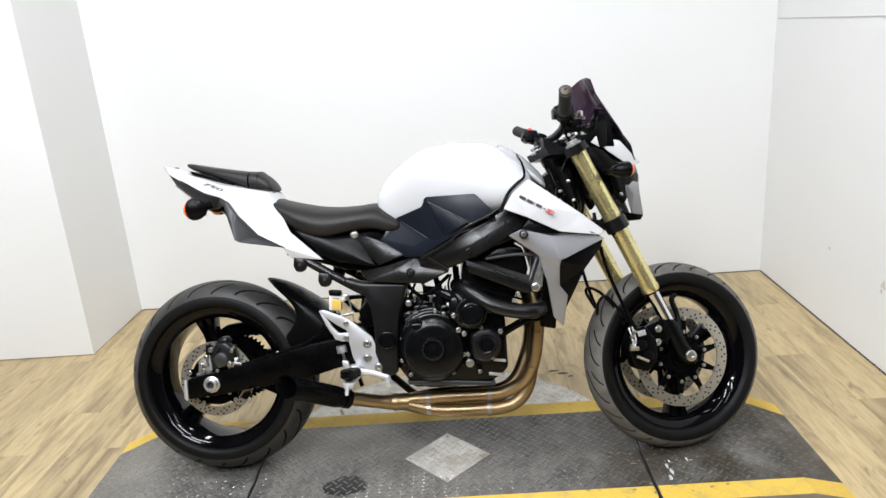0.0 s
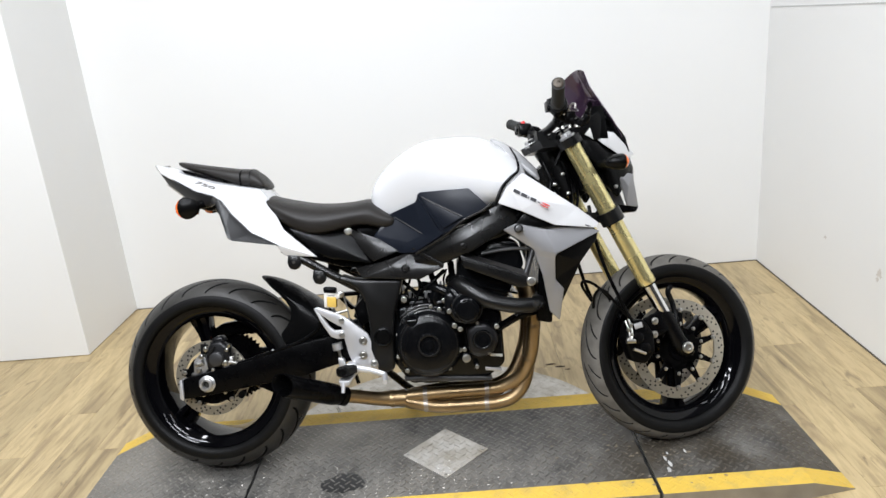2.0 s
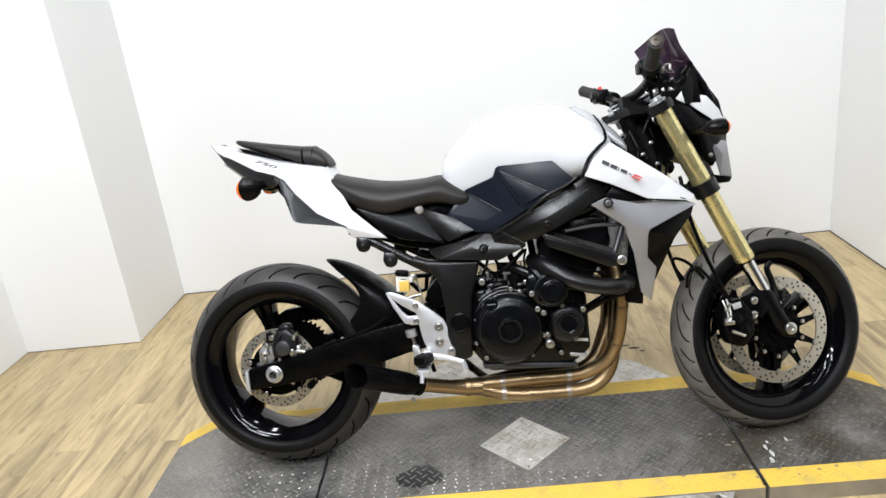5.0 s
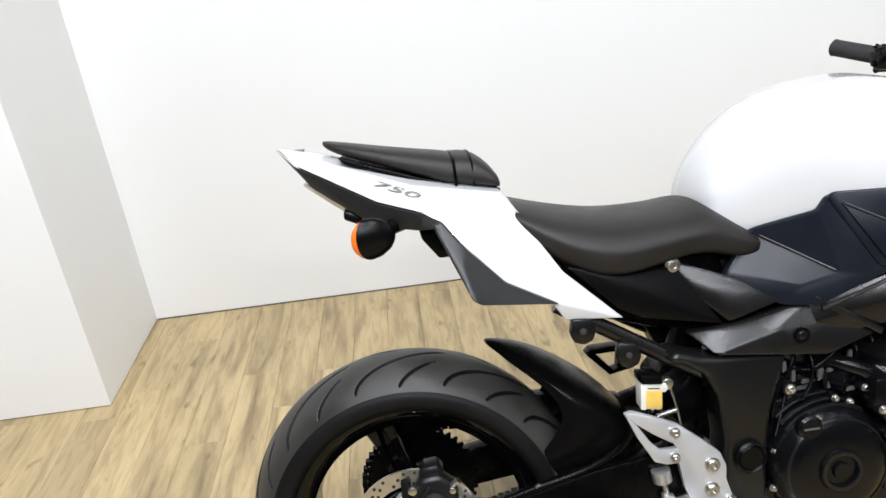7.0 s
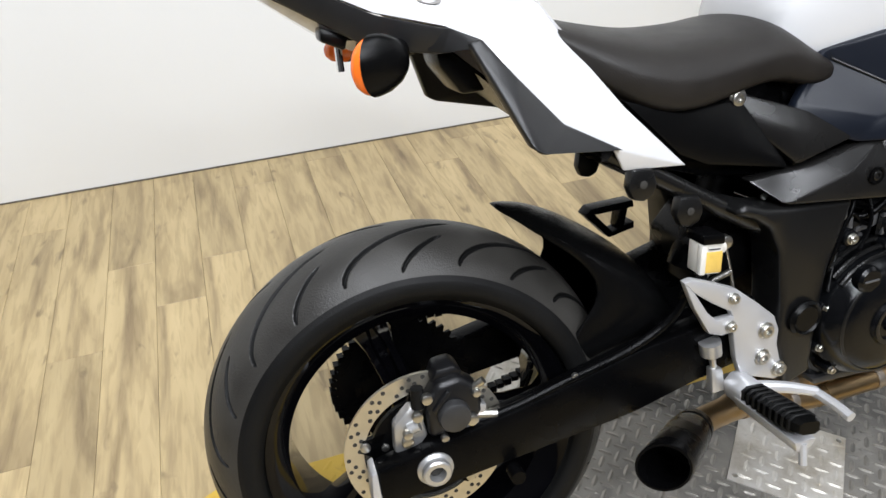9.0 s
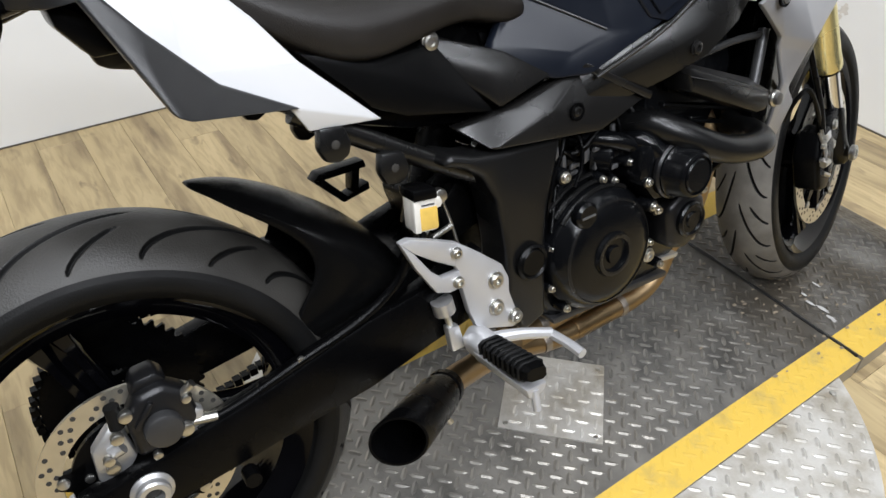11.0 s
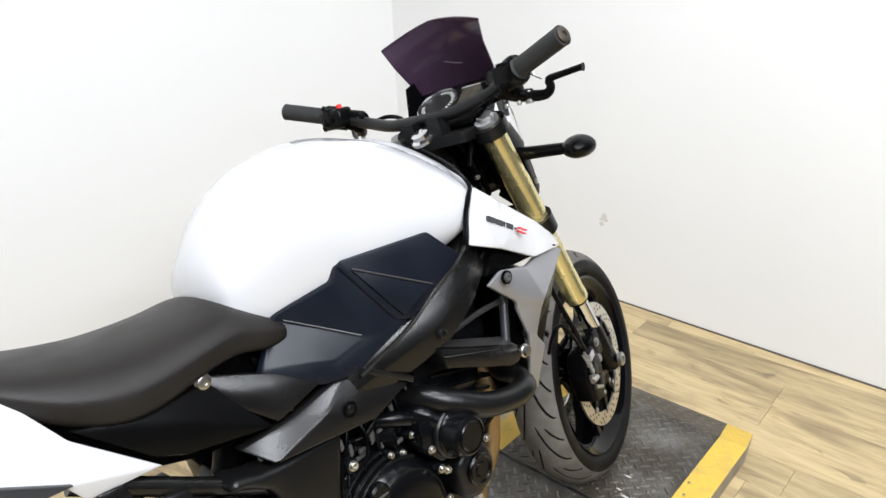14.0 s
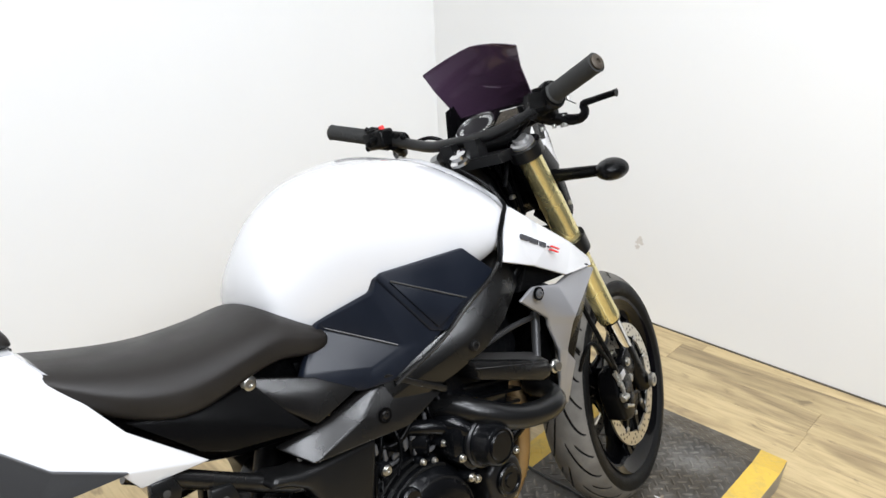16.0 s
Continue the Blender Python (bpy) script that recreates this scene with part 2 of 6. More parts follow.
VINYL = mat("seat_vinyl", (0.0130, 0.0112, 0.0098), 0.44, noise_scale=18, noise_amt=0.3, rough_amt=0.05, bump=0.3, bump_scale=650, spec=0.26)
ENGINE = mat("black_engine_paint", (0.0026, 0.0028, 0.0033), 0.20, noise_scale=30, noise_amt=0.35, rough_amt=0.07, bump=0.10, bump_scale=350, spec=0.24)
ALU = mat("cast_aluminium", (0.55, 0.55, 0.55), 0.42, 0.85, noise_scale=30, noise_amt=0.12, rough_amt=0.08, bump=0.08, bump_scale=400)
SATIN_ALU = mat("anodised_silver_aluminium", (0.56, 0.56, 0.57), 0.42, 0.6, noise_scale=30, noise_amt=0.06, rough_amt=0.05)
CHROME = mat("bright_chrome", (0.75, 0.75, 0.75), 0.12, 1.0, noise_scale=40, noise_amt=0.05)
BOLT = mat("zinc_bolt", (0.50, 0.49, 0.46), 0.32, 1.0, noise_scale=80, noise_amt=0.2)
GOLD = mat("gold_anodised_fork", (0.72, 0.63, 0.31), 0.27, 0.85, noise_scale=14, noise_amt=0.1, rough_amt=0.06)
TITAN = mat("heat_tinted_steel", (0.33, 0.235, 0.13), 0.40, 1.0, noise_scale=9, noise_amt=0.55, rough_amt=0.08)
WELD = mat("dull_weld_band_steel", (0.36, 0.32, 0.28), 0.42, 0.9, noise_scale=50, noise_amt=0.3, rough_amt=0.08)
DISC = mat("brake_disc_steel", (0.60, 0.56, 0.47), 0.30, 0.9, noise_scale=60, noise_amt=0.15)
HOLE = mat("drilled_hole", (0.02, 0.018, 0.015), 0.8)
ORANGE = mat("amber_lens", (0.85, 0.16, 0.015), 0.2, 0, 0.5, noise_scale=60, noise_amt=0.15)
CLEAR = mat("clear_lens", (0.72, 0.72, 0.72), 0.12, 0.2, 0.6, noise_scale=90, noise_amt=0.2)
FLUID = mat("brake_fluid_pot", (0.60, 0.40, 0.09), 0.22, 0, 0.3, noise_scale=45, noise_amt=0.35)
POT = mat("milky_plastic", (0.60, 0.58, 0.53), 0.3, noise_scale=30, noise_amt=0.12)
RED = mat("red_plastic", (0.65, 0.02, 0.02), 0.4, noise_scale=50, noise_amt=0.1)
INK = mat("dark_decal", (0.05, 0.05, 0.055), 0.35, noise_scale=40, noise_amt=0.15)
TEXT = mat("grey_decal", (0.15, 0.14, 0.13), 0.45, 0.0, noise_scale=40, noise_amt=0.1)
DIAL = mat("dial_face", (0.012, 0.012, 0.012), 0.35, noise_scale=50, noise_amt=0.1)
LCD = mat("unlit_display", (0.05, 0.044, 0.034), 0.2, noise_scale=50, noise_amt=0.1)
LABEL = mat("pale_label", (0.65, 0.65, 0.62), 0.5, noise_scale=50, noise_amt=0.08)


def tinted_screen():
    m = mat("smoked_plum_acrylic", (0.055, 0.03, 0.055), 0.12, 0, 0.4)
    b = m.node_tree.nodes["Principled BSDF"]
    b.inputs["Transmission Weight"].default_value = 0.3
    b.inputs["IOR"].default_value = 1.3
    return m


SCREEN = tinted_screen()


# ---- mesh helpers ----
def link(name, bm, material, smooth=None):
    me = bpy.data.meshes.new(name)
    bm.to_mesh(me)
    bm.free()
    me.materials.append(material)
    if smooth is not None:
        me.shade_smooth()
        me.set_sharp_from_angle(angle=radians(smooth))
    return new(name, me)


def part(name, bm, material, parent, label="", smooth=35):
    ob = link(name, bm, material, smooth)
    ob.parent = parent
    if label:
        tagged(ob, label=label)
    return ob


def box(x0, x1, y0, y1, z0, z1, bevel=0.0, seg=2):
    bm = bmesh.new()
    bmesh.ops.create_cube(bm, size=1)
    bmesh.ops.scale(bm, vec=(x1 - x0, y1 - y0, z1 - z0), verts=bm.verts)
    bmesh.ops.translate(bm, vec=((x0 + x1) / 2, (y0 + y1) / 2, (z0 + z1) / 2), verts=bm.verts)
    if bevel:
        bmesh.ops.bevel(bm, geom=bm.edges[:], offset=bevel, segments=seg, affect="EDGES", profile=0.5)
    return bm


def V(u, r, h):
    """Bike coordinates: u ahead of the rear axle, r to the rider's right, h up from the ground, upright bike."""
    return Vector((u, -r, h))


def prism(outline, r0, r1, bevel=0.004, seg=2):
    """A plate with an outline of (u, h), from lateral offset r0 to r1, with rounded edges."""
    bm = bmesh.new()
    lo = [bm.verts.new(V(u, r0, h)) for u, h in outline]
    hi = [bm.verts.new(V(u, r1, h)) for u, h in outline]
    n = len(outline)
    bm.faces.new(lo)
    bm.faces.new(hi[::-1])
    for i in range(n):
        bm.faces.new((lo[i], hi[i], hi[(i + 1) % n], lo[(i + 1) % n]))
    bmesh.ops.recalc_face_normals(bm, faces=bm.faces)
    if bevel:
        bmesh.ops.bevel(bm, geom=bm.edges[:], offset=bevel, segments=seg, affect="EDGES", profile=0.5, clamp_overlap=True)
    return bm


def facets(points, faces, thick=0.004, bevel=0.003, flip=1):
    """A moulded panel: corner points (u, r, h), faces by index, given a thickness towards the bike's middle and rounded creases. flip -1 mirrors it."""
    bm = bmesh.new()
    out = [bm.verts.new(V(u, r * flip, h)) for u, r, h in points]
    inn = [bm.verts.new(V(u, (r - thick) * flip, h)) for u, r, h in points]
    border = {}
    for f in faces:
        bm.faces.new([out[i] for i in f])
        bm.faces.new([inn[i] for i in reversed(f)])
        for a, b in zip(f, f[1:] + f[:1]):
            if (b, a) in border:
                del border[(b, a)]
            else:
                border[(a, b)] = 1
    for a, b in border:
        bm.faces.new((out[b], out[a], inn[a], inn[b]))
    bmesh.ops.recalc_face_normals(bm, faces=bm.faces)
    if bevel:
        edges = [e for e in bm.edges if len(e.link_faces) == 2 and e.calc_face_angle(0) > 0.12]
        bmesh.ops.bevel(bm, geom=edges, offset=bevel, segments=2, affect="EDGES", profile=0.5, clamp_overlap=True)
    return bm


def loft(rings, caps=True, closed=True):
    bm = bmesh.new()
    vs = [[bm.verts.new(p) for p in ring] for ring in rings]
    n = len(vs[0])
    for a, b in zip(vs, vs[1:]):
        for i in range(n if closed else n - 1):
            j = (i + 1) % n
            bm.faces.new((a[i], a[j], b[j], b[i]))
    if caps:
        bm.faces.new(vs[0][::-1])
        bm.faces.new(vs[-1])
    bmesh.ops.recalc_face_normals(bm, faces=bm.faces)
    return bm


def smoothed(ob, levels=2):
    s = ob.modifiers.new("smooth", "SUBSURF")
    s.levels = s.render_levels = levels
    return ob


def catmull(points, per=6):
    """A smooth run of points through the given ones."""
    ps = [Vector(p) for p in points]
    ps = [2 * ps[0] - ps[1]] + ps + [2 * ps[-1] - ps[-2]]
    out = []
    for i in range(1, len(ps) - 2):
        a, b, c, d = ps[i - 1:i + 3]
        for k in range(per):
            t = k / per
            out.append(0.5 * (2 * b + (c - a) * t + (2 * a - 5 * b + 4 * c - d) * t * t + (3 * b - a - 3 * c + d) * t ** 3))
    return out + [ps[-2]]


def tube(points, radius, seg=12, per=6, straight=False):
    """A pipe along points; radius a number or one per given point."""
    path = [Vector(p) for p in points] if straight else catmull(points, per)
    n = len(path)
    if isinstance(radius, (int, float)):
        rads = [radius] * n
    else:
        rads = [float(np.interp(i / (n - 1) * (len(radius) - 1), range(len(radius)), radius)) for i in range(n)]
    rings, side = [], None
    for i, p in enumerate(path):
        d = (path[min(i + 1, n - 1)] - path[max(i - 1, 0)]).normalized()
        if side is None:
            side = d.orthogonal().normalized()
        side = (side - d * side.dot(d)).normalized()
        up = d.cross(side)
        rings.append([p + rads[i] * (math.cos(2 * math.pi * k / seg) * side + math.sin(2 * math.pi * k / seg) * up) for k in range(seg)])
    return loft(rings)


def lathe(profile, centre, axis=(0, 1, 0), seg=48, closed=True):
    """Turned shape: profile of (radius, distance along the axis)."""
    axis = Vector(axis).normalized()
    a = axis.orthogonal().normalized()
    b = axis.cross(a)
    c = Vector(centre)
    bm = bmesh.new()
    rings = []
    for rad, d in profile:
        if rad < 1e-6:
            rings.append([bm.verts.new(c + axis * d)])
        else:
            rings.append([bm.verts.new(c + axis * d + rad * (math.cos(2 * math.pi * k / seg) * a + math.sin(2 * math.pi * k / seg) * b)) for k in range(seg)])
    pairs = list(zip(rings, rings[1:] + (rings[:1] if closed else [])))
    for p, q in pairs:
        for k in range(seg):
            j = (k + 1) % seg
            if len(p) == 1 and len(q) == 1:
                continue
            if len(p) == 1:
                bm.faces.new((p[0], q[k], q[j]))
            elif len(q) == 1:
                bm.faces.new((p[k], p[j], q[0]))
            else:
                bm.faces.new((p[k], p[j], q[j], q[k]))
    bmesh.ops.recalc_face_normals(bm, faces=bm.faces)
    return bm


def knob(rad, depth, centre, axis=(0, -1, 0), seg=20, round_=0.3):
    """A short round boss with a softened rim, standing on centre towards axis."""
    e = min(rad, depth) * round_
    return lathe([(0, 0), (rad, 0), (rad, depth - e), (rad - e * 0.3, depth - e * 0.3), (rad - e, depth), (0, depth)], centre, axis, seg, closed=False)


def bolt(parent, u, r, h, rad=0.0065, depth=0.005, axis=(0, -1, 0), material=None, name="bolt"):
    bm = lathe([(0, 0), (rad * 1.25, 0), (rad * 1.25, depth * 0.3), (rad, depth * 0.35), (rad, depth * 0.85), (rad * 0.85, depth),
                (rad * 0.5, depth), (rad * 0.45, depth * 0.5), (0, depth * 0.5)], V(u, r, h), axis, 12, closed=False)
    return part(name, bm, material or BOLT, parent)


def merge(*bms):
    me = bpy.data.meshes.new("tmp")
    out = bmesh.new()
    for b in bms:
        b.to_mesh(me)
        b.free()
        out.from_mesh(me)
    bpy.data.meshes.remove(me)
    return out


# ---- room ----
FLOOR = -0.05
XL, XC, XR, YB, YC, YF, TOP = -2.27, -1.715, 1.708, 1.652, 1.086, -5.2, 3.2
floor = link("floor", box(XL - 0.1, XR + 0.1, YF - 0.1, YB + 0.1, FLOOR - 0.1, FLOOR - 0.004), GAP)
tagged(floor, "worn yellowish oak-look vinyl plank floor", "floor", kind="structure")


def wall(name, x0, x1, y0, y1, label, paint=None):
    ob = link(name, box(x0, x1, y0, y1, FLOOR + 0.003, TOP), paint or WALL)
    return tagged(ob, label, "wall", kind="structure")


PL, PW = 0.914, 0.126
plank_me = bpy.data.meshes.new("plank")
pb = box(-PW / 2 + .0003, PW / 2 - .0003, -PL / 2 + .0003, PL / 2 - .0003, -.005, 0, .0007, 1)
pb.to_mesh(plank_me)
pb.free()
plank_me.materials.append(WOOD)


wall("wall_back", XL - 0.12, XR + 0.12, YB, YB + 0.12, "plain white painted back wall")
SKEW = Matrix.Translation((XR, YB, 0)) @ Matrix.Rotation(radians(-1.5), 4, "Z") @ Matrix.Translation((-XR, -YB, 0))
wall("wall_right", XR, XR + 0.12, -0.7, YB, "plain white painted side wall with a thin joint").matrix_world = SKEW
wall("wall_left", XL - 0.12, XL, 0.2, YB, "plain white painted side wall")
# unseen dark walls, added so the bike's black parts reflect little light
wall("wall_right_far", XR, XR + 0.12, YF, -0.7, "unseen dark side wall added to keep reflections low", DIM).matrix_world = SKEW
wall("wall_left_far", XL - 0.12, XL, YF, 0.2, "unseen dark side wall added to keep reflections low", DIM)
tagged(link("wall_front", box(XL - 0.12, XR + 0.12, YF - 0.12, YF, FLOOR, TOP), DIM), "unseen dark wall added to close the room and keep reflections low", "wall", kind="structure")
tagged(link("wall_pier", box(XL, XC, YC, YB, FLOOR + 0.003, TOP, 0.002), WALL), "white painted pier in the corner of the room", "wall", kind="structure")
# the ceiling is never in view; its dark paint cuts bounced light
tagged(link("ceiling", box(XL - 0.12, XR + 0.12, YF - 0.12, YB + 0.12, TOP, TOP + 0.1), CEIL), "unseen ceiling added, kept dark to deepen contrast", "ceiling", kind="structure")
tagged(link("trim", box(XR - 0.003, XR, -0.69, YB - 0.02, 1.262, 1.266), JOINT), "thin grey joint line along the white wall", "trim", kind="structure").matrix_world = SKEW


def wall_scuff(y, z, ry, rz, seed):
    """A faint irregular rub mark on the side wall."""
    rnd_ = random.Random(seed)
    bm = bmesh.new()
    vs = []
    for k in range(26):
        a = 2 * math.pi * k / 26
        q = rnd_.uniform(0.45, 1.1)
        vs.append(bm.verts.new((XR - 0.0012, y + ry * q * math.cos(a), z + rz * q * math.sin(a))))
    c = bm.verts.new((XR - 0.0012, y, z))
    for k in range(26):
        bm.faces.new((c, vs[k], vs[(k + 1) % 26]))
    bmesh.ops.recalc_face_normals(bm, faces=bm.faces)
    tagged(link("wall_scuff", bm, SCUFF), "faint brown rub mark on the white wall", "scuff", kind="structure").matrix_world = SKEW


wall_scuff(0.52, 0.285, 0.022, 0.020, 4)
wall_scuff(0.528, 0.258, 0.012, 0.012, 6)
wall_scuff(0.94, 0.30, 0.014, 0.010, 8)

# dark strips draw the joint and its thin shadow line along the walls
JOINT_SHADOW = mat("joint_shadow", (0.10, 0.085, 0.065), 0.9, noise_scale=12, noise_amt=0.4)
tagged(link("trim_foot_right", box(XR - 0.005, XR, -0.69, YB - 0.006, FLOOR, FLOOR + 0.005), JOINT_SHADOW), "dark strip for the joint and its shadow at the wall foot", "trim", kind="structure").matrix_world = SKEW
tagged(link("trim_foot_back", box(XC + 0.006, XR - 0.006, YB - 0.004, YB, FLOOR, FLOOR + 0.004), JOINT_SHADOW), "dark strip for the joint and its shadow at the wall foot", "trim", kind="structure")

# ---- turntable lift ----
lift = tagged(new("motorcycle_lift"), "low black tread-plate motorcycle lift with yellow borders", "lift")
lift.location = (-0.005, -0.004, 0)
HW, BAND = 0.294, 0.075


def tread(x0, x1, y0, y1, keep=lambda x, y: True, pitch=0.034, ln=0.0152, wd=0.0046, ht=0.0017, z=lambda x: 0.0):
    """Raised lugs in alternating diagonals, as one mesh."""
    vs, fs = [], []
    nx, ny = int((x1 - x0) / pitch * 2), int((y1 - y0) / pitch * 2)
    for i in range(nx):
        for j in range(ny):
            x, y = x0 + (i + 0.5) * pitch / 2, y0 + (j + 0.5) * pitch / 2
            if (i + j) % 2 or not keep(x, y):
                continue
            s = 1 if i % 2 else -1
            dx, dy = math.cos(radians(45)) * s, math.sin(radians(45))
            px, py = -dy, dx
            k = len(vs)
            for a, b, c in ((-1, 0, 0.0), (-.55, -1, 0.0), (.55, -1, 0.0), (1, 0, 0.0), (.55, 1, 0.0), (-.55, 1, 0.0), (-.6, 0, 1.0), (.6, 0, 1.0)):
                X, Y = x + a * ln * dx + b * wd * px, y + a * ln * dy + b * wd * py
                vs.append((X, Y, z(X) + c * ht))
            for f in ((0, 1, 6), (1, 2, 7, 6), (2, 3, 7), (3, 4, 7), (4, 5, 6, 7), (5, 0, 6)):
                fs.append([k + q for q in f])
    me = bpy.data.meshes.new("tread_lugs")
    me.from_pydata(vs, [], fs)
    bm = bmesh.new()
    bm.from_mesh(me)
    bmesh.ops.recalc_face_normals(bm, faces=bm.faces)
    bpy.data.meshes.remove(me)
    return bm


BEND, END, EHW = 1.05, 1.183, 0.270


def slope(x):
    return -max(0.0, abs(x) - BEND) * 0.047 / (END - BEND)


def half(x):
    return HW - max(0.0, abs(x) - BEND) * (HW - EHW) / (END - BEND)


def deck_plate(name, x0, x1, label):
    """One deck section: plate with the two painted border bands and the steel edge."""
    xs = sorted({x0, x1, *[s * BEND for s in (-1, 1) if x0 < s * BEND < x1]})
    bm = bmesh.new()
    rows = []
    for x in xs:
        w = half(x)
        ys = (-w, -w + BAND, w - BAND, w)
        rows.append([bm.verts.new((x, y, slope(x))) for y in ys] + [bm.verts.new((x, -w, FLOOR)), bm.verts.new((x, w, FLOOR))])
    for a, b in zip(rows, rows[1:]):
        for i in range(3):
            f = bm.faces.new((a[i], b[i], b[i + 1], a[i + 1]))
            f.material_index = 0 if i == 1 else 1
        bm.faces.new((a[4], b[4], b[0], a[0])).material_index = 2
        bm.faces.new((a[3], b[3], b[5], a[5])).material_index = 2
    for r in (rows[0], rows[-1]):
        bm.faces.new((r[4], r[0], r[1], r[2], r[3], r[5])).material_index = 2
    bmesh.ops.recalc_face_normals(bm, faces=bm.faces)
    ob = part(name, bm, DECK, lift, label, smooth=None)
    ob.data.materials.append(YELLOW)
    ob.data.materials.append(EDGE)
    def in_band(x, y):
        return abs(y) > half(x) - BAND
    dia = lambda x, y: abs(x) + abs(y + 0.010) > 0.148
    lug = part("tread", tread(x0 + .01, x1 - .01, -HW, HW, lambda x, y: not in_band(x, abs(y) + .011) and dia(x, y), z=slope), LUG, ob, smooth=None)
    lug2 = part("painted_tread", tread(x0 + .01, x1 - .01, -HW, HW, lambda x, y: abs(y) < half(x) - .012 and in_band(x, abs(y) - .010), ht=0.0011, z=slope), YELLOW, ob, "worn yellow painted lugs", smooth=None)
    tagged(lug, kind="stuff"), tagged(lug2, kind="stuff")
    return ob


SEAM = 0.615
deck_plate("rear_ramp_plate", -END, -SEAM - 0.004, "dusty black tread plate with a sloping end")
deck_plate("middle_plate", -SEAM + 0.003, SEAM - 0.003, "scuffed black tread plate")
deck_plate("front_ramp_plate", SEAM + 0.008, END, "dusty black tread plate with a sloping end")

# round turning plate whose rims show on both sides of the deck
RD = 0.608
for s in (-1, 1):
    rim_bm = bmesh.new()
    a0 = math.asin((HW + 0.001) / RD)
    ring = [Vector((RD * math.cos(a0 + (math.pi - 2 * a0) * k / 40), s * RD * math.sin(a0 + (math.pi - 2 * a0) * k / 40), -0.004)) for k in range(41)]
    top = [rim_bm.verts.new(p) for p in ring]
    bot = [rim_bm.verts.new(p + Vector((0, 0, FLOOR + 0.004))) for p in ring]
    rim_bm.faces.new(top)
    for k in range(40):
        rim_bm.faces.new((top[k], top[k + 1], bot[k + 1], bot[k]))
    rim_bm.faces.new((top[40], top[0], bot[0], bot[40]))
    bmesh.ops.recalc_face_normals(rim_bm, faces=rim_bm.faces)
    turn = part("turning_plate", rim_bm, STEEL, lift, "bright round aluminium tread plate", smooth=None)
    lug3 = part("bright_tread", tread(-RD, RD, -RD, RD, lambda x, y: x * x + y * y < (RD - .012) ** 2 and s * y > HW + .008, pitch=0.042, ln=0.014, z=lambda x: -0.004), STEEL, turn, smooth=None)
    tagged(lug3, kind="stuff")
    for ang in (33, 60, 95, 125):
        part("screw", knob(0.007, 0.002, (0.575 * math.cos(radians(ang)), s * 0.575 * math.sin(radians(ang)), -0.004), (0, 0, 1), 12), BOLT, turn)
DC = -0.010
hatch_bm = bmesh.new()
ps = [(0.139, DC), (0, DC + 0.138), (-0.139, DC), (0, DC - 0.138)]
t_ = [hatch_bm.verts.new((x, y, 0.003)) for x, y in ps]
b_ = [hatch_bm.verts.new((x, y, -0.004)) for x, y in ps]
hatch_bm.faces.new(t_)
for k in range(4):
    hatch_bm.faces.new((t_[k], b_[k], b_[(k + 1) % 4], t_[(k + 1) % 4]))
bmesh.ops.recalc_face_normals(hatch_bm, faces=hatch_bm.faces)
hatch = part("diamond_hatch", hatch_bm, STEEL, lift, "bright diamond-shaped tread plate hatch", smooth=None)
lug4 = part("hatch_tread", tread(-.15, .15, -.17, .15, lambda x, y: abs(x) + abs(y - DC) < 0.123, pitch=0.036, z=lambda x: 0.003), STEEL, hatch, smooth=None)
tagged(lug4, kind="stuff")
for dx, dy in ((0.121, 0), (-0.121, 0), (0, 0.120), (0, -0.120)):
    part("screw", knob(0.005, 0.002, (dx, DC + dy, 0.003), (0, 0, 1), 12), BOLT, hatch)


def blot(cx, cy, rx, ry, z, n=48, seed=3):
    """A flat irregular patch."""
    rnd = random.Random(seed)
    ph = [rnd.uniform(0, 6.28) for _ in range(6)]
    bm = bmesh.new()
    vs = []
    for k in range(n):
        a = 2 * math.pi * k / n
        q = 1 + sum(0.09 / (i * 0.5 + 1) * math.sin((i + 2) * a + ph[i]) for i in range(6))
        vs.append(bm.verts.new((cx + rx * q * math.cos(a), cy + ry * q * math.sin(a), z)))
    bm.faces.new(vs)
    return bm


part("oil_stain", blot(-0.320, -0.134, 0.062, 0.052, 0.0006), STAIN, lift, "dark dried oil stain", smooth=None)

CHIP = mat("pale_dried_mud", (0.22, 0.18, 0.13), 0.9, noise_scale=60, noise_amt=0.35)
rnd_c = random.Random(12)
for k in range(60):
    cx, cy = rnd_c.gauss(0.60, 0.10), rnd_c.gauss(-0.12, 0.09)
    if -0.26 < cy < 0.2 and cx < 1.0:
        s_ = rnd_c.uniform(0.0012, 0.0042)
        chip = blot(cx, cy, s_ * rnd_c.uniform(1, 2.4), s_, 0.0019, 14, k)
        part("mud_chip", chip, CHIP, lift, "pale dried mud fleck", smooth=None)

TEAR = mat("torn_brown_floor_edge", (0.055, 0.035, 0.02), 0.9, noise_scale=70, noise_amt=0.4)
for k, (cx, cy, rx, ry) in enumerate(((.432, .632, .022, .006), (.468, .606, .020, .007), (.494, .578, .010, .005))):
    tagged(link("floor_tear", blot(cx, cy, rx, ry, FLOOR + .0012, 30, 70 + k), TEAR), "torn brown edge of the floor covering", "floor tear", kind="structure")
SCRAPE = mat("pale_scraped_paint", (0.45, 0.44, 0.42), 0.8, noise_scale=80, noise_amt=0.3)
for k, (cx, cy, rx, ry) in enumerate(((.676, -.130, .004, .012), (.683, -.158, .005, .016), (.672, -.186, .005, .012), (.668, -.194, .003, .006), (.746, -.100, .003, .012), (.690, -.105, .003, .008))):
    part("paint_scrape", blot(cx, cy, rx, ry, 0.0022, 20, 40 + k), SCRAPE, lift, "pale scraped paint fleck", smooth=None)

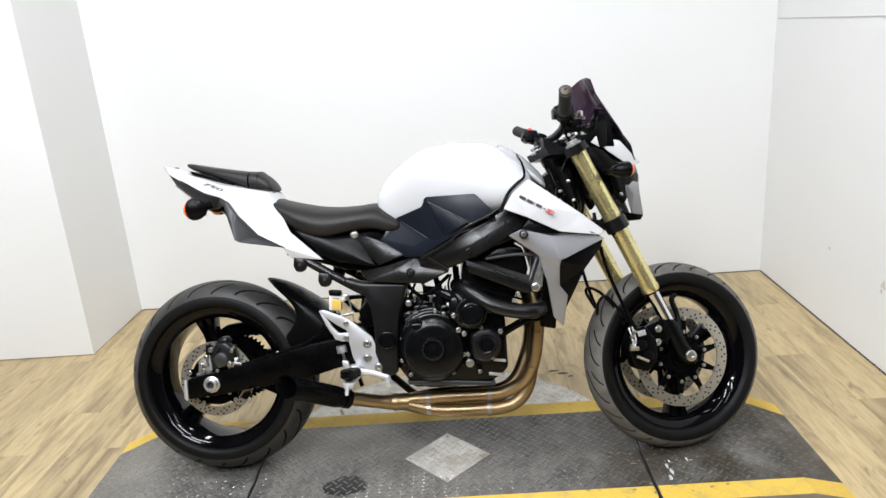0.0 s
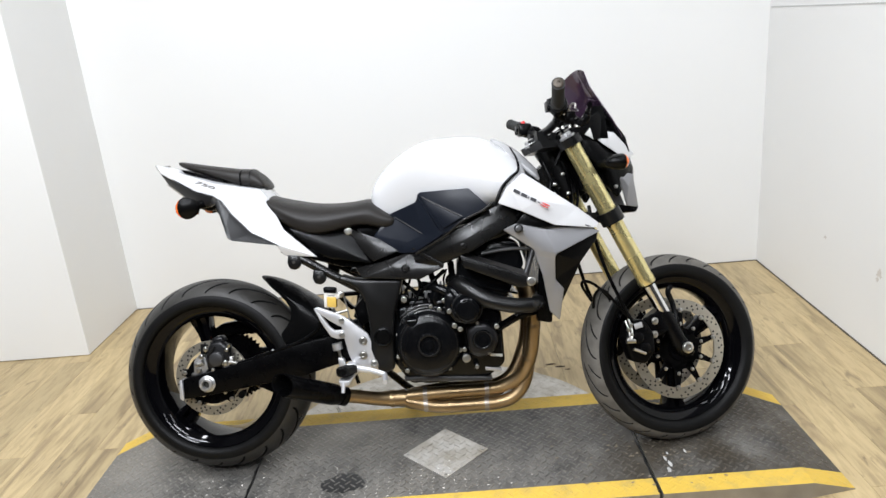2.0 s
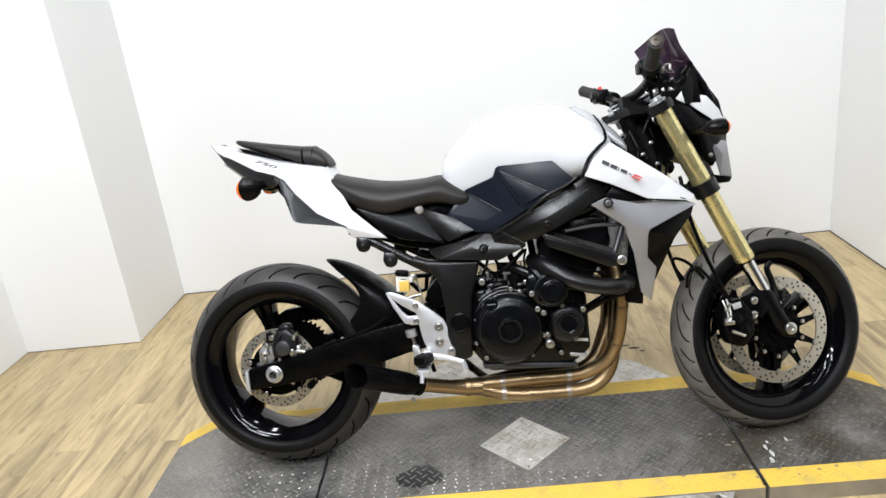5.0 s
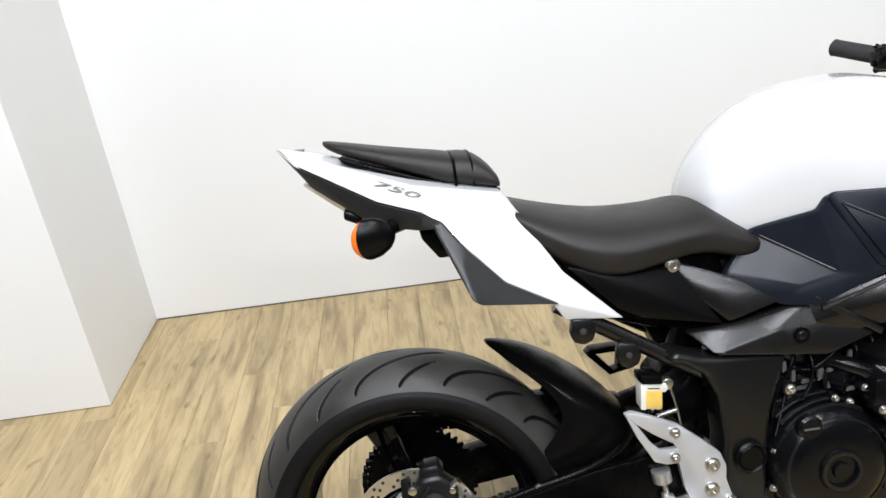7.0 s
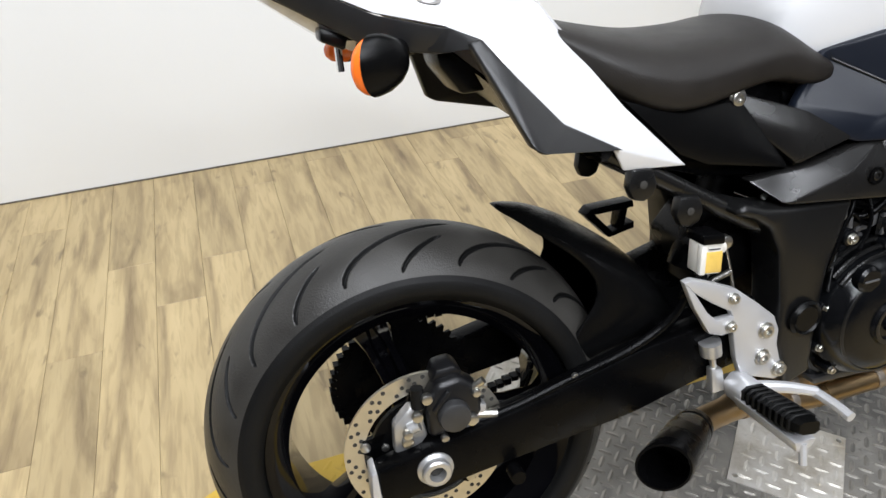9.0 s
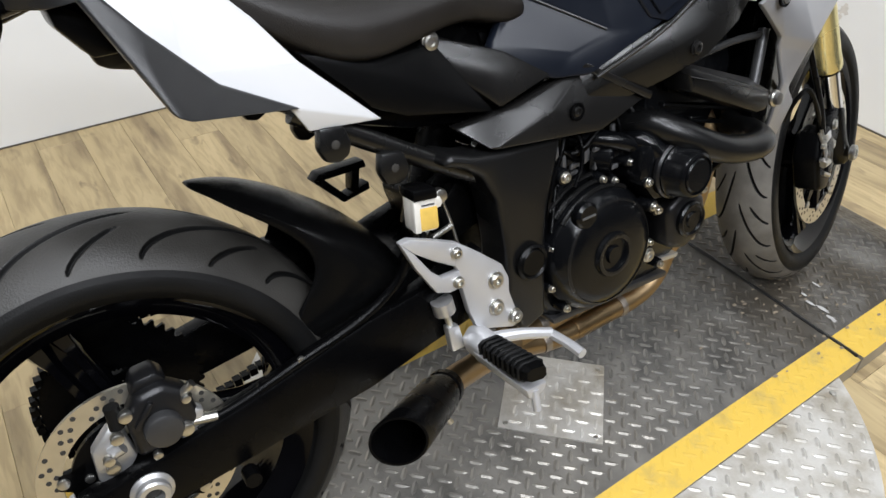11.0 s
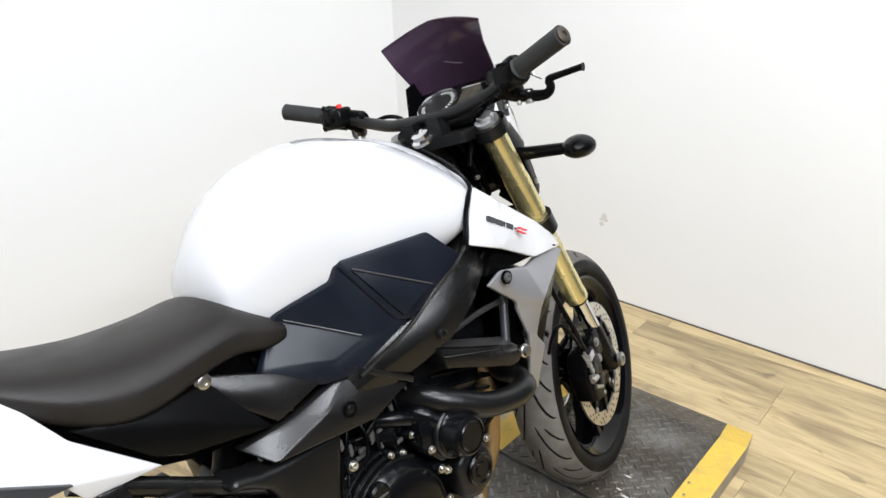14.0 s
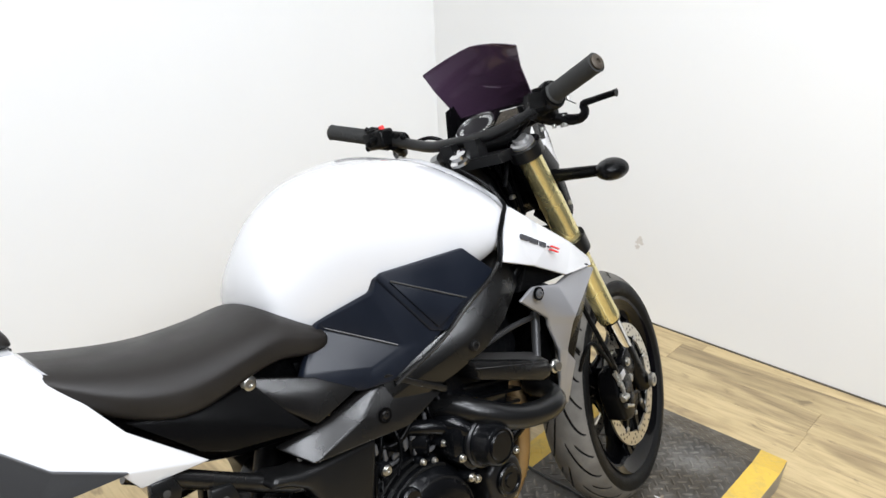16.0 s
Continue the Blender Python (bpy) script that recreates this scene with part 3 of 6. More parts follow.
for sx in (-SEAM, SEAM):
    wob = random.Random(int(sx * 1000))
    part("seam_strip", tube([(sx + wob.uniform(-.0015, .0015), -0.285 + 0.03 * k, 0.0005 + wob.uniform(0, .001)) for k in range(20)], [wob.uniform(.0028, .0048) for k in range(20)], 8, 2), STAIN, lift, "dark ragged strip in the plate joint")

# ---- motorcycle ----
LEAN, YAW, STEER, RAKE = 14.2, 0.46, 13.9, 25.1
bike = tagged(new("motorcycle"), "white naked sports motorcycle with gold forks leaning on its side stand", "motorcycle")
bike.matrix_world = Matrix.Translation((-0.708, 0.003, 0.001)) @ Matrix.Rotation(radians(YAW), 4, "Z") @ Matrix.Rotation(radians(-LEAN), 4, "X")
AXLE_F = Vector((1.442, -0.024, 0.280))
AXLE_R = Vector((-0.0046, 0.0076, 0.311))
FORK_DIR = Vector((-math.sin(radians(RAKE)), 0, math.cos(radians(RAKE))))
HEAD = Vector((1.10, 0.006, 0.95))
SET_M = Matrix.Translation(AXLE_F) @ Matrix.Rotation(radians(2.5), 4, "X") @ Matrix.Translation(-AXLE_F)
TURN_M = SET_M @ Matrix.Translation(HEAD) @ Matrix.Rotation(radians(STEER), 4, FORK_DIR) @ Matrix.Translation(-HEAD)


LOW_M = TURN_M @ Matrix.Translation((-0.002, -0.032, -0.010))
REAR_M = Matrix.Translation(AXLE_R) @ Matrix.Rotation(radians(-3.8), 4, "Z") @ Matrix.Rotation(radians(-1.3), 4, "X") @ Matrix.Translation(-AXLE_R)
ARM_M = Matrix.Translation((-0.006, 0.013, -0.006)) @ Matrix.Rotation(radians(-3.0), 4, "Z")


def mid(u):
    """The slight set of the tail towards the left."""
    return -0.05 * min(1.0, max(0.0, (0.48 - u) / 0.50))


def steered(ob):
    """Turns a part of the front end with the handlebar."""
    ob.matrix_basis = TURN_M
    return ob


def braked(ob):
    """Turns a part down by the front wheel with the handlebar."""
    ob.matrix_basis = LOW_M
    return ob


def tyre_mesh(centre, R, W, rim_r, n_groove, direction, fine, thin=1.0):
    """A tyre with carved sweeping grooves: a fine grid pushed in along each groove."""
    NA, NS = 1400, 150
    hw = W / 2
    s = np.linspace(-1, 1, NS)
    # tread arc, from shoulder to shoulder, then side walls to the bead
    th = s * radians(62)
    cr = hw / math.sin(radians(62))
    ty, tr = cr * np.sin(th), R - cr + cr * np.cos(th)
    al = np.linspace(0, 2 * math.pi, NA, endpoint=False)
    A, S = np.meshgrid(al, s, indexing="ij")
    depth = np.zeros_like(A)
    arc = cr * radians(62)
    def carve(off, s0, s1, sweep, p, width, dp):
        for side in (-1, 1):
            sa = S * side
            for g in range(n_groove):
                a0 = 2 * math.pi * (g + off + (0.5 if side < 0 else 0)) / n_groove
                inside = np.clip(np.minimum(sa - s0, s1 - sa) / 0.05, 0, 1)
                q = np.clip((s1 - sa) / (s1 - s0), 0, 1)
                ag = a0 + direction * sweep * q ** p
                slope_ = R * sweep * p * q ** (p - 1) / (s1 - s0) / arc
                d = np.abs((A - ag + math.pi) % (2 * math.pi) - math.pi) * R / np.sqrt(1 + slope_ ** 2)
                w = width * (0.45 + 0.55 * np.sin(np.pi * np.clip((sa - s0) / (s1 - s0), 0, 1)) ** 0.6)
                np.maximum(depth, dp * inside * np.clip((w - d) / 0.0022 + 0.5, 0, 1), out=depth)
    carve(0.0, 0.05, 0.80, 0.56 * fine, 1.9, 0.0046 * fine * thin, 0.0055)
    carve(0.5, 0.34, 0.84, 0.22 * fine, 1.5, 0.0040 * fine * thin, 0.0050)
    rr = tr[None, :] - depth * np.cos(th)[None, :]
    yy = np.broadcast_to(ty, rr.shape) - depth * np.sin(th)[None, :]
    # side walls
    sw_r = np.array([tr[0] - 0.010, tr[0] - 0.026, rim_r + 0.016, rim_r + 0.006, rim_r - 0.004])
    sw_y = np.array([hw * 1.002, hw * 0.985, hw * 0.86, hw * 0.80, hw * 0.74])
    rr = np.concatenate([np.broadcast_to(sw_r[::-1], (NA, 5)), rr, np.broadcast_to(sw_r, (NA, 5))], 1)
    yy = np.concatenate([np.broadcast_to(-sw_y[::-1], (NA, 5)), yy, np.broadcast_to(sw_y, (NA, 5))], 1)
    n = rr.shape[1]
    X = centre[0] + rr * np.sin(al)[:, None]
    Z = centre[2] + rr * np.cos(al)[:, None]
    co = np.stack([X, yy + centre[1], Z], -1).reshape(-1, 3)
    i, j = np.meshgrid(np.arange(NA), np.arange(n - 1), indexing="ij")
    i2 = (i + 1) % NA
    quads = np.stack([i * n + j, i * n + j + 1, i2 * n + j + 1, i2 * n + j], -1).reshape(-1, 4)
    me = bpy.data.meshes.new("tyre")
    me.vertices.add(len(co)); me.vertices.foreach_set("co", co.ravel())
    me.loops.add(quads.size); me.loops.foreach_set("vertex_index", quads.ravel().astype(np.int32))
    me.polygons.add(len(quads)); me.polygons.foreach_set("loop_start", np.arange(0, quads.size, 4, dtype=np.int32))
    me.update(calc_edges=True)
    me.materials.append(RUBBER)
    me.materials.append(SCUFFED)
    df = np.concatenate([np.full((NA, 5), 1.0), depth, np.full((NA, 5), 1.0)], 1)
    worn = (np.abs(np.concatenate([np.full(5, 2.0), s, np.full(5, 2.0)])) < 0.93)[None, :] & (df < 0.0012)
    face_worn = worn[i, j] & worn[i2, j] & worn[i, j + 1] & worn[i2, j + 1]
    me.polygons.foreach_set("material_index", face_worn.ravel().astype(np.int32))
    me.shade_smooth()
    return me


def wheel(name, centre, R, W, rim_r, rim_hw, n_groove, spoke0, label, steer=False):
    w = part(name, lathe([(rim_r + .004, -rim_hw), (rim_r + .009, -rim_hw - .002), (rim_r + .010, -rim_hw + .004), (rim_r - .002, -rim_hw + .010),
                          (rim_r - .018, -rim_hw + .022), (rim_r - .022, -.02), (rim_r - .022, .02), (rim_r - .018, rim_hw - .022), (rim_r - .002, rim_hw - .010),
                          (rim_r + .010, rim_hw - .004), (rim_r + .009, rim_hw + .002), (rim_r + .004, rim_hw),
                          (rim_r - .008, rim_hw - .006), (rim_r - .024, rim_hw - .022), (rim_r - .028, .02), (rim_r - .028, -.02), (rim_r - .024, -rim_hw + .022), (rim_r - .008, -rim_hw + .006)],
                         centre, (0, 1, 0), 96), GLOSS, bike, label)
    ty = new("tyre", tyre_mesh(centre, R, W, rim_r, n_groove, 1, 1.0 if W > 0.15 else 0.75, 0.58 if W > 0.15 else 0.42))
    ty.parent = w
    if steer:
        ty.data.materials[1] = DUSTY
    tagged(ty, label="worn black sports tyre with sweeping grooves")
    part("hub", lathe([(0.020, -.075), (.036, -.075), (.042, -.05), (.034, -.03), (.034, .03), (.042, .05), (.036, .075), (.02, .075)], centre, (0, 1, 0), 32), GLOSS, w)
    for k in range(3):
        a = radians(spoke0 + 120 * k)
        for off in (-1, 1):
            p0 = Vector((math.cos(a + off * .42) * .032, 0, math.sin(a + off * .42) * .032))
            p1 = Vector((math.cos(a + off * .085) * (rim_r - .03), 0, math.sin(a + off * .085) * (rim_r - .03)))
            d = (p1 - p0).normalized()
            n_ = Vector((-d.z, 0, d.x))
            rings = []
            for f, tw, dp in ((0, .014, .034), (.35, .008, .024), (.75, .008, .026), (1.03, .016, .034)):
                q = Vector(centre) + p0.lerp(p1, f)
                rings.append([q + n_ * tw * x + Vector((0, dp * y, 0)) for x, y in ((-1, -.7), (-.6, -1), (.6, -1), (1, -.7), (1, .7), (.6, 1), (-.6, 1), (-1, .7))])
            part("spoke", loft(rings), GLOSS, w)
        u_, v_ = Vector((math.cos(a), 0, math.sin(a))), Vector((-math.sin(a), 0, math.cos(a)))
        part("spoke_web", loft([[Vector(centre) + u_ * q + v_ * tw * x + Vector((0, .012 * y, 0)) for x, y in ((-1, -1), (1, -1), (1, 1), (-1, 1))]
                                for q, tw in ((.03, .012), (.10, .010), (rim_r - .026, .018))]), GLOSS, w)
    if steer:
        steered(w)
    return w


rear = wheel("rear_wheel", AXLE_R, 0.3075, 0.180, 0.216, 0.076, 11, 106, "gloss black cast rear wheel with three twin spokes")
rear.matrix_basis = REAR_M
wheel("front_wheel", AXLE_F, 0.2965, 0.120, 0.216, 0.052, 14, 268, "gloss black cast front wheel with three twin spokes", steer=True)
for k, a in enumerate((200, 206, 214, 262, 268, 224, 232)):
    p = AXLE_R + Vector((0.203 * math.cos(radians(a)), -0.045, 0.203 * math.sin(radians(a))))
    part("wheel_weight", box(p.x - .006, p.x + .006, p.y - .004, p.y + .004, p.z - .003, p.z + .003, .001), BOLT, rear)


def brake_disc(parent, centre, side, r, rin, rout, carrier, label, nb=5, nholes=30):
    y = -r * side
    d = part("brake_disc", lathe([(rin, -.0025), (rout, -.0025), (rout, .0025), (rin, .0025)], centre + Vector((0, y, 0)), (0, 1, 0), 72), DISC, parent, label)
    holes = []
    for k in range(nholes):
        for q, fr in enumerate((.22, .5, .78)):
            if (k + q) % 3 == 0 and nholes > 24:
                continue
            a = 2 * math.pi * (k + q * 0.35) / nholes
            rad = rin + (rout - rin) * fr
            c = centre + Vector((rad * math.cos(a), y, rad * math.sin(a)))
            holes.append(lathe([(0, -.0029), (.0033, -.0029), (.0033, .0029), (0, .0029)], c, (0, 1, 0), 8, closed=False))
    tagged(part("drilling", merge(*holes), HOLE, d), kind="stuff")
    part("disc_carrier", lathe([(.02, -.004), (carrier, -.004), (carrier, .004), (.02, .004)], centre + Vector((0, y, 0)), (0, 1, 0), 40), BLACK, d, "black disc carrier")
    for k in range(nb):
        a = 2 * math.pi * (k + 0.3) / nb
        u = Vector((math.cos(a), 0, math.sin(a)))
        n_ = Vector((-u.z, 0, u.x))
        c = centre + Vector((0, y, 0))
        part("carrier_arm", loft([[c + u * rr + n_ * ww * x + Vector((0, .004 * z, 0)) for x, z in ((-1, -1), (1, -1), (1, 1), (-1, 1))] for rr, ww in ((carrier * .8, .022 if nb < 8 else .014), (rin - .006, .013 if nb < 8 else .0065), (rin + .004, .010 if nb < 8 else .0085))]), BLACK, d)
    for k in range(nb):
        a = 2 * math.pi * (k + 0.3) / nb
        for rad, rr in ((rin - .001, .0075), (carrier * .75 if nb < 8 else carrier * 1.18, .006)):
            part("disc_bobbin", knob(rr, .004, centre + Vector((rad * math.cos(a), y - .003 * side, rad * math.sin(a))), (0, -side, 0), 14), BOLT, d)
    return d


brake_disc(bike, AXLE_R, 1, .082, .091, .119, .082, "drilled steel rear brake disc", 5, 36).matrix_basis = REAR_M
for s_ in (1, -1):
    brake_disc(bike, AXLE_F, s_, .062, .122, .155, .066, "drilled steel front brake disc", 10, 40).matrix_basis = TURN_M

# rear sprocket and chain
teeth = bmesh.new()
NT = 43
ring = []
for k in range(NT * 4):
    a = 2 * math.pi * k / (NT * 4)
    rad = .110 + (.006 if k % 4 in (1, 2) else -.002)
    ring.append((rad * math.cos(a), rad * math.sin(a)))
fr = [teeth.verts.new(AXLE_R + Vector((x, .105, z))) for x, z in ring]
bk = [teeth.verts.new(AXLE_R + Vector((x, .111, z))) for x, z in ring]
fi = [teeth.verts.new(AXLE_R + Vector((x * .34, .105, z * .34))) for x, z in ring]
bi = [teeth.verts.new(AXLE_R + Vector((x * .34, .111, z * .34))) for x, z in ring]
n_ = len(ring)
for k in range(n_):
    j = (k + 1) % n_
    teeth.faces.new((fr[k], fr[j], bk[j], bk[k])); teeth.faces.new((fi[k], fi[j], fr[j], fr[k])); teeth.faces.new((bk[k], bk[j], bi[j], bi[k])); teeth.faces.new((bi[k], bi[j], fi[j], fi[k]))
bmesh.ops.recalc_face_normals(teeth, faces=teeth.faces)
part("sprocket", teeth, BLACK, rear, "black toothed rear sprocket", smooth=None)
links = []
for (x0, z0), (x1, z1) in (((0.0, .422), (.50, .412)), ((0.0, .208), (.50, .330))):
    m_ = 36
    for k in range(m_):
        c = Vector((x0 + (x1 - x0) * (k + .5) / m_, 0.108, z0 + (z1 - z0) * (k + .5) / m_))
        links.append(box(c.x - .0062, c.x + .0062, c.y - .008, c.y + .008, c.z - (.006 if k % 2 else .0045), c.z + (.006 if k % 2 else .0045)))
for k in range(22):
    a = radians(90 + 180 * (k + .5) / 22)
    c = AXLE_R + Vector((.107 * math.cos(a), .108, .107 * math.sin(a)))
    links.append(box(c.x - .005, c.x + .005, c.y - .008, c.y + .008, c.z - .005, c.z + .005))
tagged(part("drive_chain", merge(*links), BLACK, bike, "black greasy drive chain", smooth=None), kind="stuff")

# ---- swingarm, axle, hugger ----
arm = [(-.078, .329), (-.080, .266), (.02, .276), (.304, .314), (.40, .340), (.50, .36), (.50, .46), (.392, .43), (.313, .418), (.17, .381)]
sw = part("swingarm", prism(arm, .098, .132, .005), BLACK, bike, "matt black swingarm")
sw.matrix_basis = ARM_M
part("swingarm_side", prism(arm, -.134, -.100, .005), BLACK, sw)
part("swingarm_bridge", box(.36, .48, -.11, .11, .345, .43, .012), BLACK, sw)
part("axle_adjuster", prism([(-.088, .326), (-.080, .330), (-.078, .268), (-.083, .262), (-.092, .272)], .096, .134, .002), SATIN_ALU, sw, "bright swingarm end cap")
part("axle_nut", lathe([(0, .0), (.026, 0), (.026, .003), (.021, .006), (.0205, .014), (.018, .016), (.012, .016), (.0115, -.001), (0, -.001)], V(0, .131, .311), (0, -1, 0), 24, closed=False), ALU, sw, "bright axle nut")
part("axle_bore", knob(.0112, .003, V(0, .131, .311)), HOLE, sw)
part("bobbin_spool", tube([V(.112, .132, .275), V(.112, .155, .275)], .011, straight=True), BLACK, sw)
part("hose_guide_bolt", knob(.006, .005, V(.215, .124, .398)), BOLT, sw)
part("brake_hose", tube([V(.072, .118, .36), V(.13, .122, .372), V(.21, .124, .395), V(.30, .126, .42), V(.36, .13, .455), V(.385, .14, .50), V(.40, .14, .515)], .0062), BLACK, sw)
part("hose_end", tube([V(.045, .112, .375), V(.098, .120, .366)], .0072, straight=True), BOLT, sw, "zinc hose fitting")

# rear caliper above the arm
cal = part("rear_caliper", prism([(.0, .352), (.060, .358), (.080, .378), (.076, .418), (.050, .440), (.018, .436), (.0, .41)], .088, .124, .009, 3), DARKCAST, bike, "dark grey rear brake caliper")
cal.matrix_basis = ARM_M
part("caliper_bracket", prism([(-.050, .335), (-.018, .332), (.0, .352), (-.006, .395), (-.020, .405), (-.046, .38)], .092, .112, .005), ALU, cal, "bare cast bracket")
part("caliper_piston", knob(.023, .018, V(.036, .120, .386)), CASTING, cal)
part("caliper_rib", prism([(.006, .40), (.03, .428), (.036, .424), (.012, .394)], .118, .130, .003), DARKCAST, cal)
for u, h, rr in ((.070, .412, .006), (-.014, .396, .008), (-.030, .372, .007), (.020, .352, .006)):
    part("caliper_screw", knob(rr, .008, V(u, .122, h), (0, -1, 0), 10), BOLT, cal)
part("caliper_bridge", prism([(.012, .43), (.06, .435), (.048, .452), (.022, .450)], .07, .110, .006), DARKCAST, cal)
part("slide_pin", tube([V(-.010, .112, .402), V(-.008, .112, .432)], .009, 12), RUBBER, cal)
part("slide_pin_bolt", tube([V(-.026, .115, .372), V(-.012, .118, .378)], .0085, 12, straight=True), ALU, cal)
part("slide_pin_head", knob(.0085, .008, V(-.030, .112, .352)), BOLT, cal)
part("bleed_nipple", tube([V(.066, .118, .415), V(.082, .124, .428)], .0055, straight=True), BOLT, cal)
part("caliper_bolt", knob(.008, .009, V(.002, .118, .418)), BOLT, cal)
part("caliper_hose_bolt", knob(.009, .012, V(.060, .120, .372)), BOLT, cal)
part("caliper_shoulder", prism([(.050, .352), (.078, .36), (.086, .385), (.074, .392), (.055, .378)], .104, .122, .004), ALU, cal, "bare cast shoulder")

hug_rings = []
for deg, rad, hw_, skirt in ((27, .342, .012, .004), (31, .345, .036, .008), (36, .350, .060, .014), (42, .357, .080, .016), (48, .366, .092, .024), (53, .375, .100, .036), (57, .383, .104, .054), (60, .390, .105, .090), (64, .399, .106, .160), (71, .415, .105, .196), (79, .432, .10, .20)):
    a = radians(deg)
    ring = []
    prof = [(1.0, skirt), (1.03, skirt * .45), (1.0, .012), (.86, .0), (.45, -.012), (0, -.016), (-.45, -.012), (-.86, 0), (-1, .012), (-1.03, skirt * .45), (-1.0, skirt)]
    inner = [(x * .95, d + .005) for x, d in prof[::-1]]
    for x, d in prof + inner:
        q = rad - d * (min(1.0, hw_ / .07) if d < .02 else 1.0)
        ring.append(AXLE_R + Vector((q * math.sin(a), -x * hw_ - mid(.2) * .3, q * math.cos(a))))
    hug_rings.append(ring)
hug = smoothed(part("rear_hugger", loft(hug_rings), PLASTIC, bike, "satin black rear tyre hugger", 60), 1)
hug.matrix_basis = Matrix.Translation((0, 0.012, 0)) @ REAR_M

# ---- tail, seats ----
tail_pts = [(-.165, -.043, 1.004), (-.055, .024, .963), (.055, .078, .923), (.200, .060, .892), (.224, .078, .850),
            (-.137, -.008, .974), (-.004, .070, .902), (.066, .114, .881), (.112, .146, .822), (.152, .152, .774),
            (.249, .152, .719), (.270, .142, .684), (.368, .134, .671), (.275, .138, .762), (.125, .110, .892), (.16, .13, .855)]
tail_faces = [(0, 1, 6, 5), (1, 2, 7, 6), (2, 3, 14), (2, 14, 7), (14, 3, 4, 15), (7, 14, 15, 8), (15, 4, 13, 9), (15, 9, 8), (13, 12, 10, 9), (12, 11, 10)]
tail = part("tail_fairing", facets(tail_pts, tail_faces, .006, .008), WHITE, bike, "gloss pearl white tail fairing")
part("tail_fairing_side", facets([(u, r - 2 * mid(u), h) for u, r, h in tail_pts], tail_faces, .005, .004, -1), WHITE, tail)
top_rows = []
for u, hw_, he, hc in ((-.168, .004, 1.004, 1.004), (-.11, .035, .985, .992), (-.055, .074, .963, .975), (.055, .098, .922, .936), (.13, .096, .905, .915), (.200, .092, .891, .90), (.228, .104, .85, .862)):
    top_rows.append([V(u, mid(u) + hw_ * x, he + (hc - he) * (1 - x * x) - q) for q, xs in ((0, (1, .5, 0, -.5, -1)), (.006, (-.98, 0, .98))) for x in xs])
part("tail_top", loft(top_rows), WHITE, tail)
strip_pts = [(-.166, -.040, .999), (-.137, -.004, .972), (-.004, .075, .900), (.066, .119, .879), (.056, .104, .852), (-.010, .066, .862), (-.110, .000, .930)]
for fl in (1, -1):
    part("tail_lower_trim", facets([(u, r if fl > 0 else r - 2 * mid(u), h) for u, r, h in strip_pts], [(0, 1, 6), (1, 2, 5, 6), (2, 3, 4, 5)], .005, .002, fl), TAILGREY, tail, "dark grey tail undertrim")
lamp_rows = []
for u, hw_, h0, h1 in ((-.128, .026, .940, .934), (-.09, .042, .916, .904), (-.045, .058, .886, .870), (-.012, .064, .870, .852)):
    lamp_rows.append([V(u, mid(u) + hw_ * x, h0 + (h1 - h0) * y) for x, y in ((1, 0), (.6, .0), (-.6, 0), (-1, 0), (-.8, 1), (0, 1.15), (.8, 1))])
part("tail_lamp", loft(lamp_rows), CLEAR, tail, "clear tail lamp lens")
part("tail_underside", loft([[V(u, mid(u) + w_ * x, h + d) for x, d in ((1, 0), (0, -.004), (-1, 0), (-1, .006), (1, .006))] for u, w_, h in ((-.03, .07, .872), (.06, .10, .866), (.13, .115, .80), (.24, .11, .71))]), PLASTIC, tail, "black plastic underside")
part("lamp_bracket", prism([(-.02, .868), (.05, .874), (.06, .85), (.02, .838), (-.01, .846)], -.09, .02, .006), PLASTIC, tail)
part("tail_tip_mark", box(-.137, -.121, -mid(-.13) - .006, -mid(-.13) + .006, .9945, .9985, .0005), TEXT, tail, "small grey mark")
part("tail_hook", prism([(-.062, .892), (-.03, .878), (-.036, .862), (-.064, .876)], .0, .035, .004), PLASTIC, tail)
part("under_tail_tab", prism([(.055, .868), (.10, .83), (.115, .80), (.085, .80), (.06, .835)], .03, .09, .004), PLASTIC, tail)
for fl in (1, -1):
    part("grab_panel", facets([(.077, .148, .864), (.092, .148, .868), (.124, .164, .824), (.180, .163, .762), (.260, .160, .716), (.135, .204, .743), (.122, .205, .751), (.115, .182, .80)],
                              [(0, 1, 2, 7), (7, 2, 3, 5), (3, 4, 5), (0, 7, 6), (7, 5, 6)], .02, .003, fl), TAILGREY, tail, "dark grey textured side panel")
    part("panel_root", facets([(.040, .092, .880), (.066, .121, .881), (.094, .147, .866), (.080, .150, .858), (.056, .108, .852), (.030, .086, .860)], [(0, 1, 4, 5), (1, 2, 3, 4)], .012, .003, fl), TAILGREY, tail, "grey sweep from the undertrim into the panel")

seat_rings = []
for u, hw_, top, bot in ((-.089, .014, 1.008, 1.000), (-.07, .040, 1.006, .984), (.0, .064, .990, .957), (.08, .074, .974, .928), (.118, .076, .968, .912), (.130, .076, .963, .909), (.139, .076, .967, .907), (.170, .077, .960, .902), (.196, .076, .934, .897), (.208, .072, .908, .896)):
    seat_rings.append([V(u, mid(u) + hw_ * x, bot + (top - bot) * y) for x, y in ((.96, 0), (1, .3), (.97, .62), (.78, .86), (.35, .98), (0, 1), (-.35, .98), (-.78, .86), (-.97, .62), (-1, .3), (-.96, 0), (0, 0))])
pil = smoothed(part("pillion_seat", loft(seat_rings), VINYL, bike, "dark ribbed vinyl pillion seat", 70), 2)
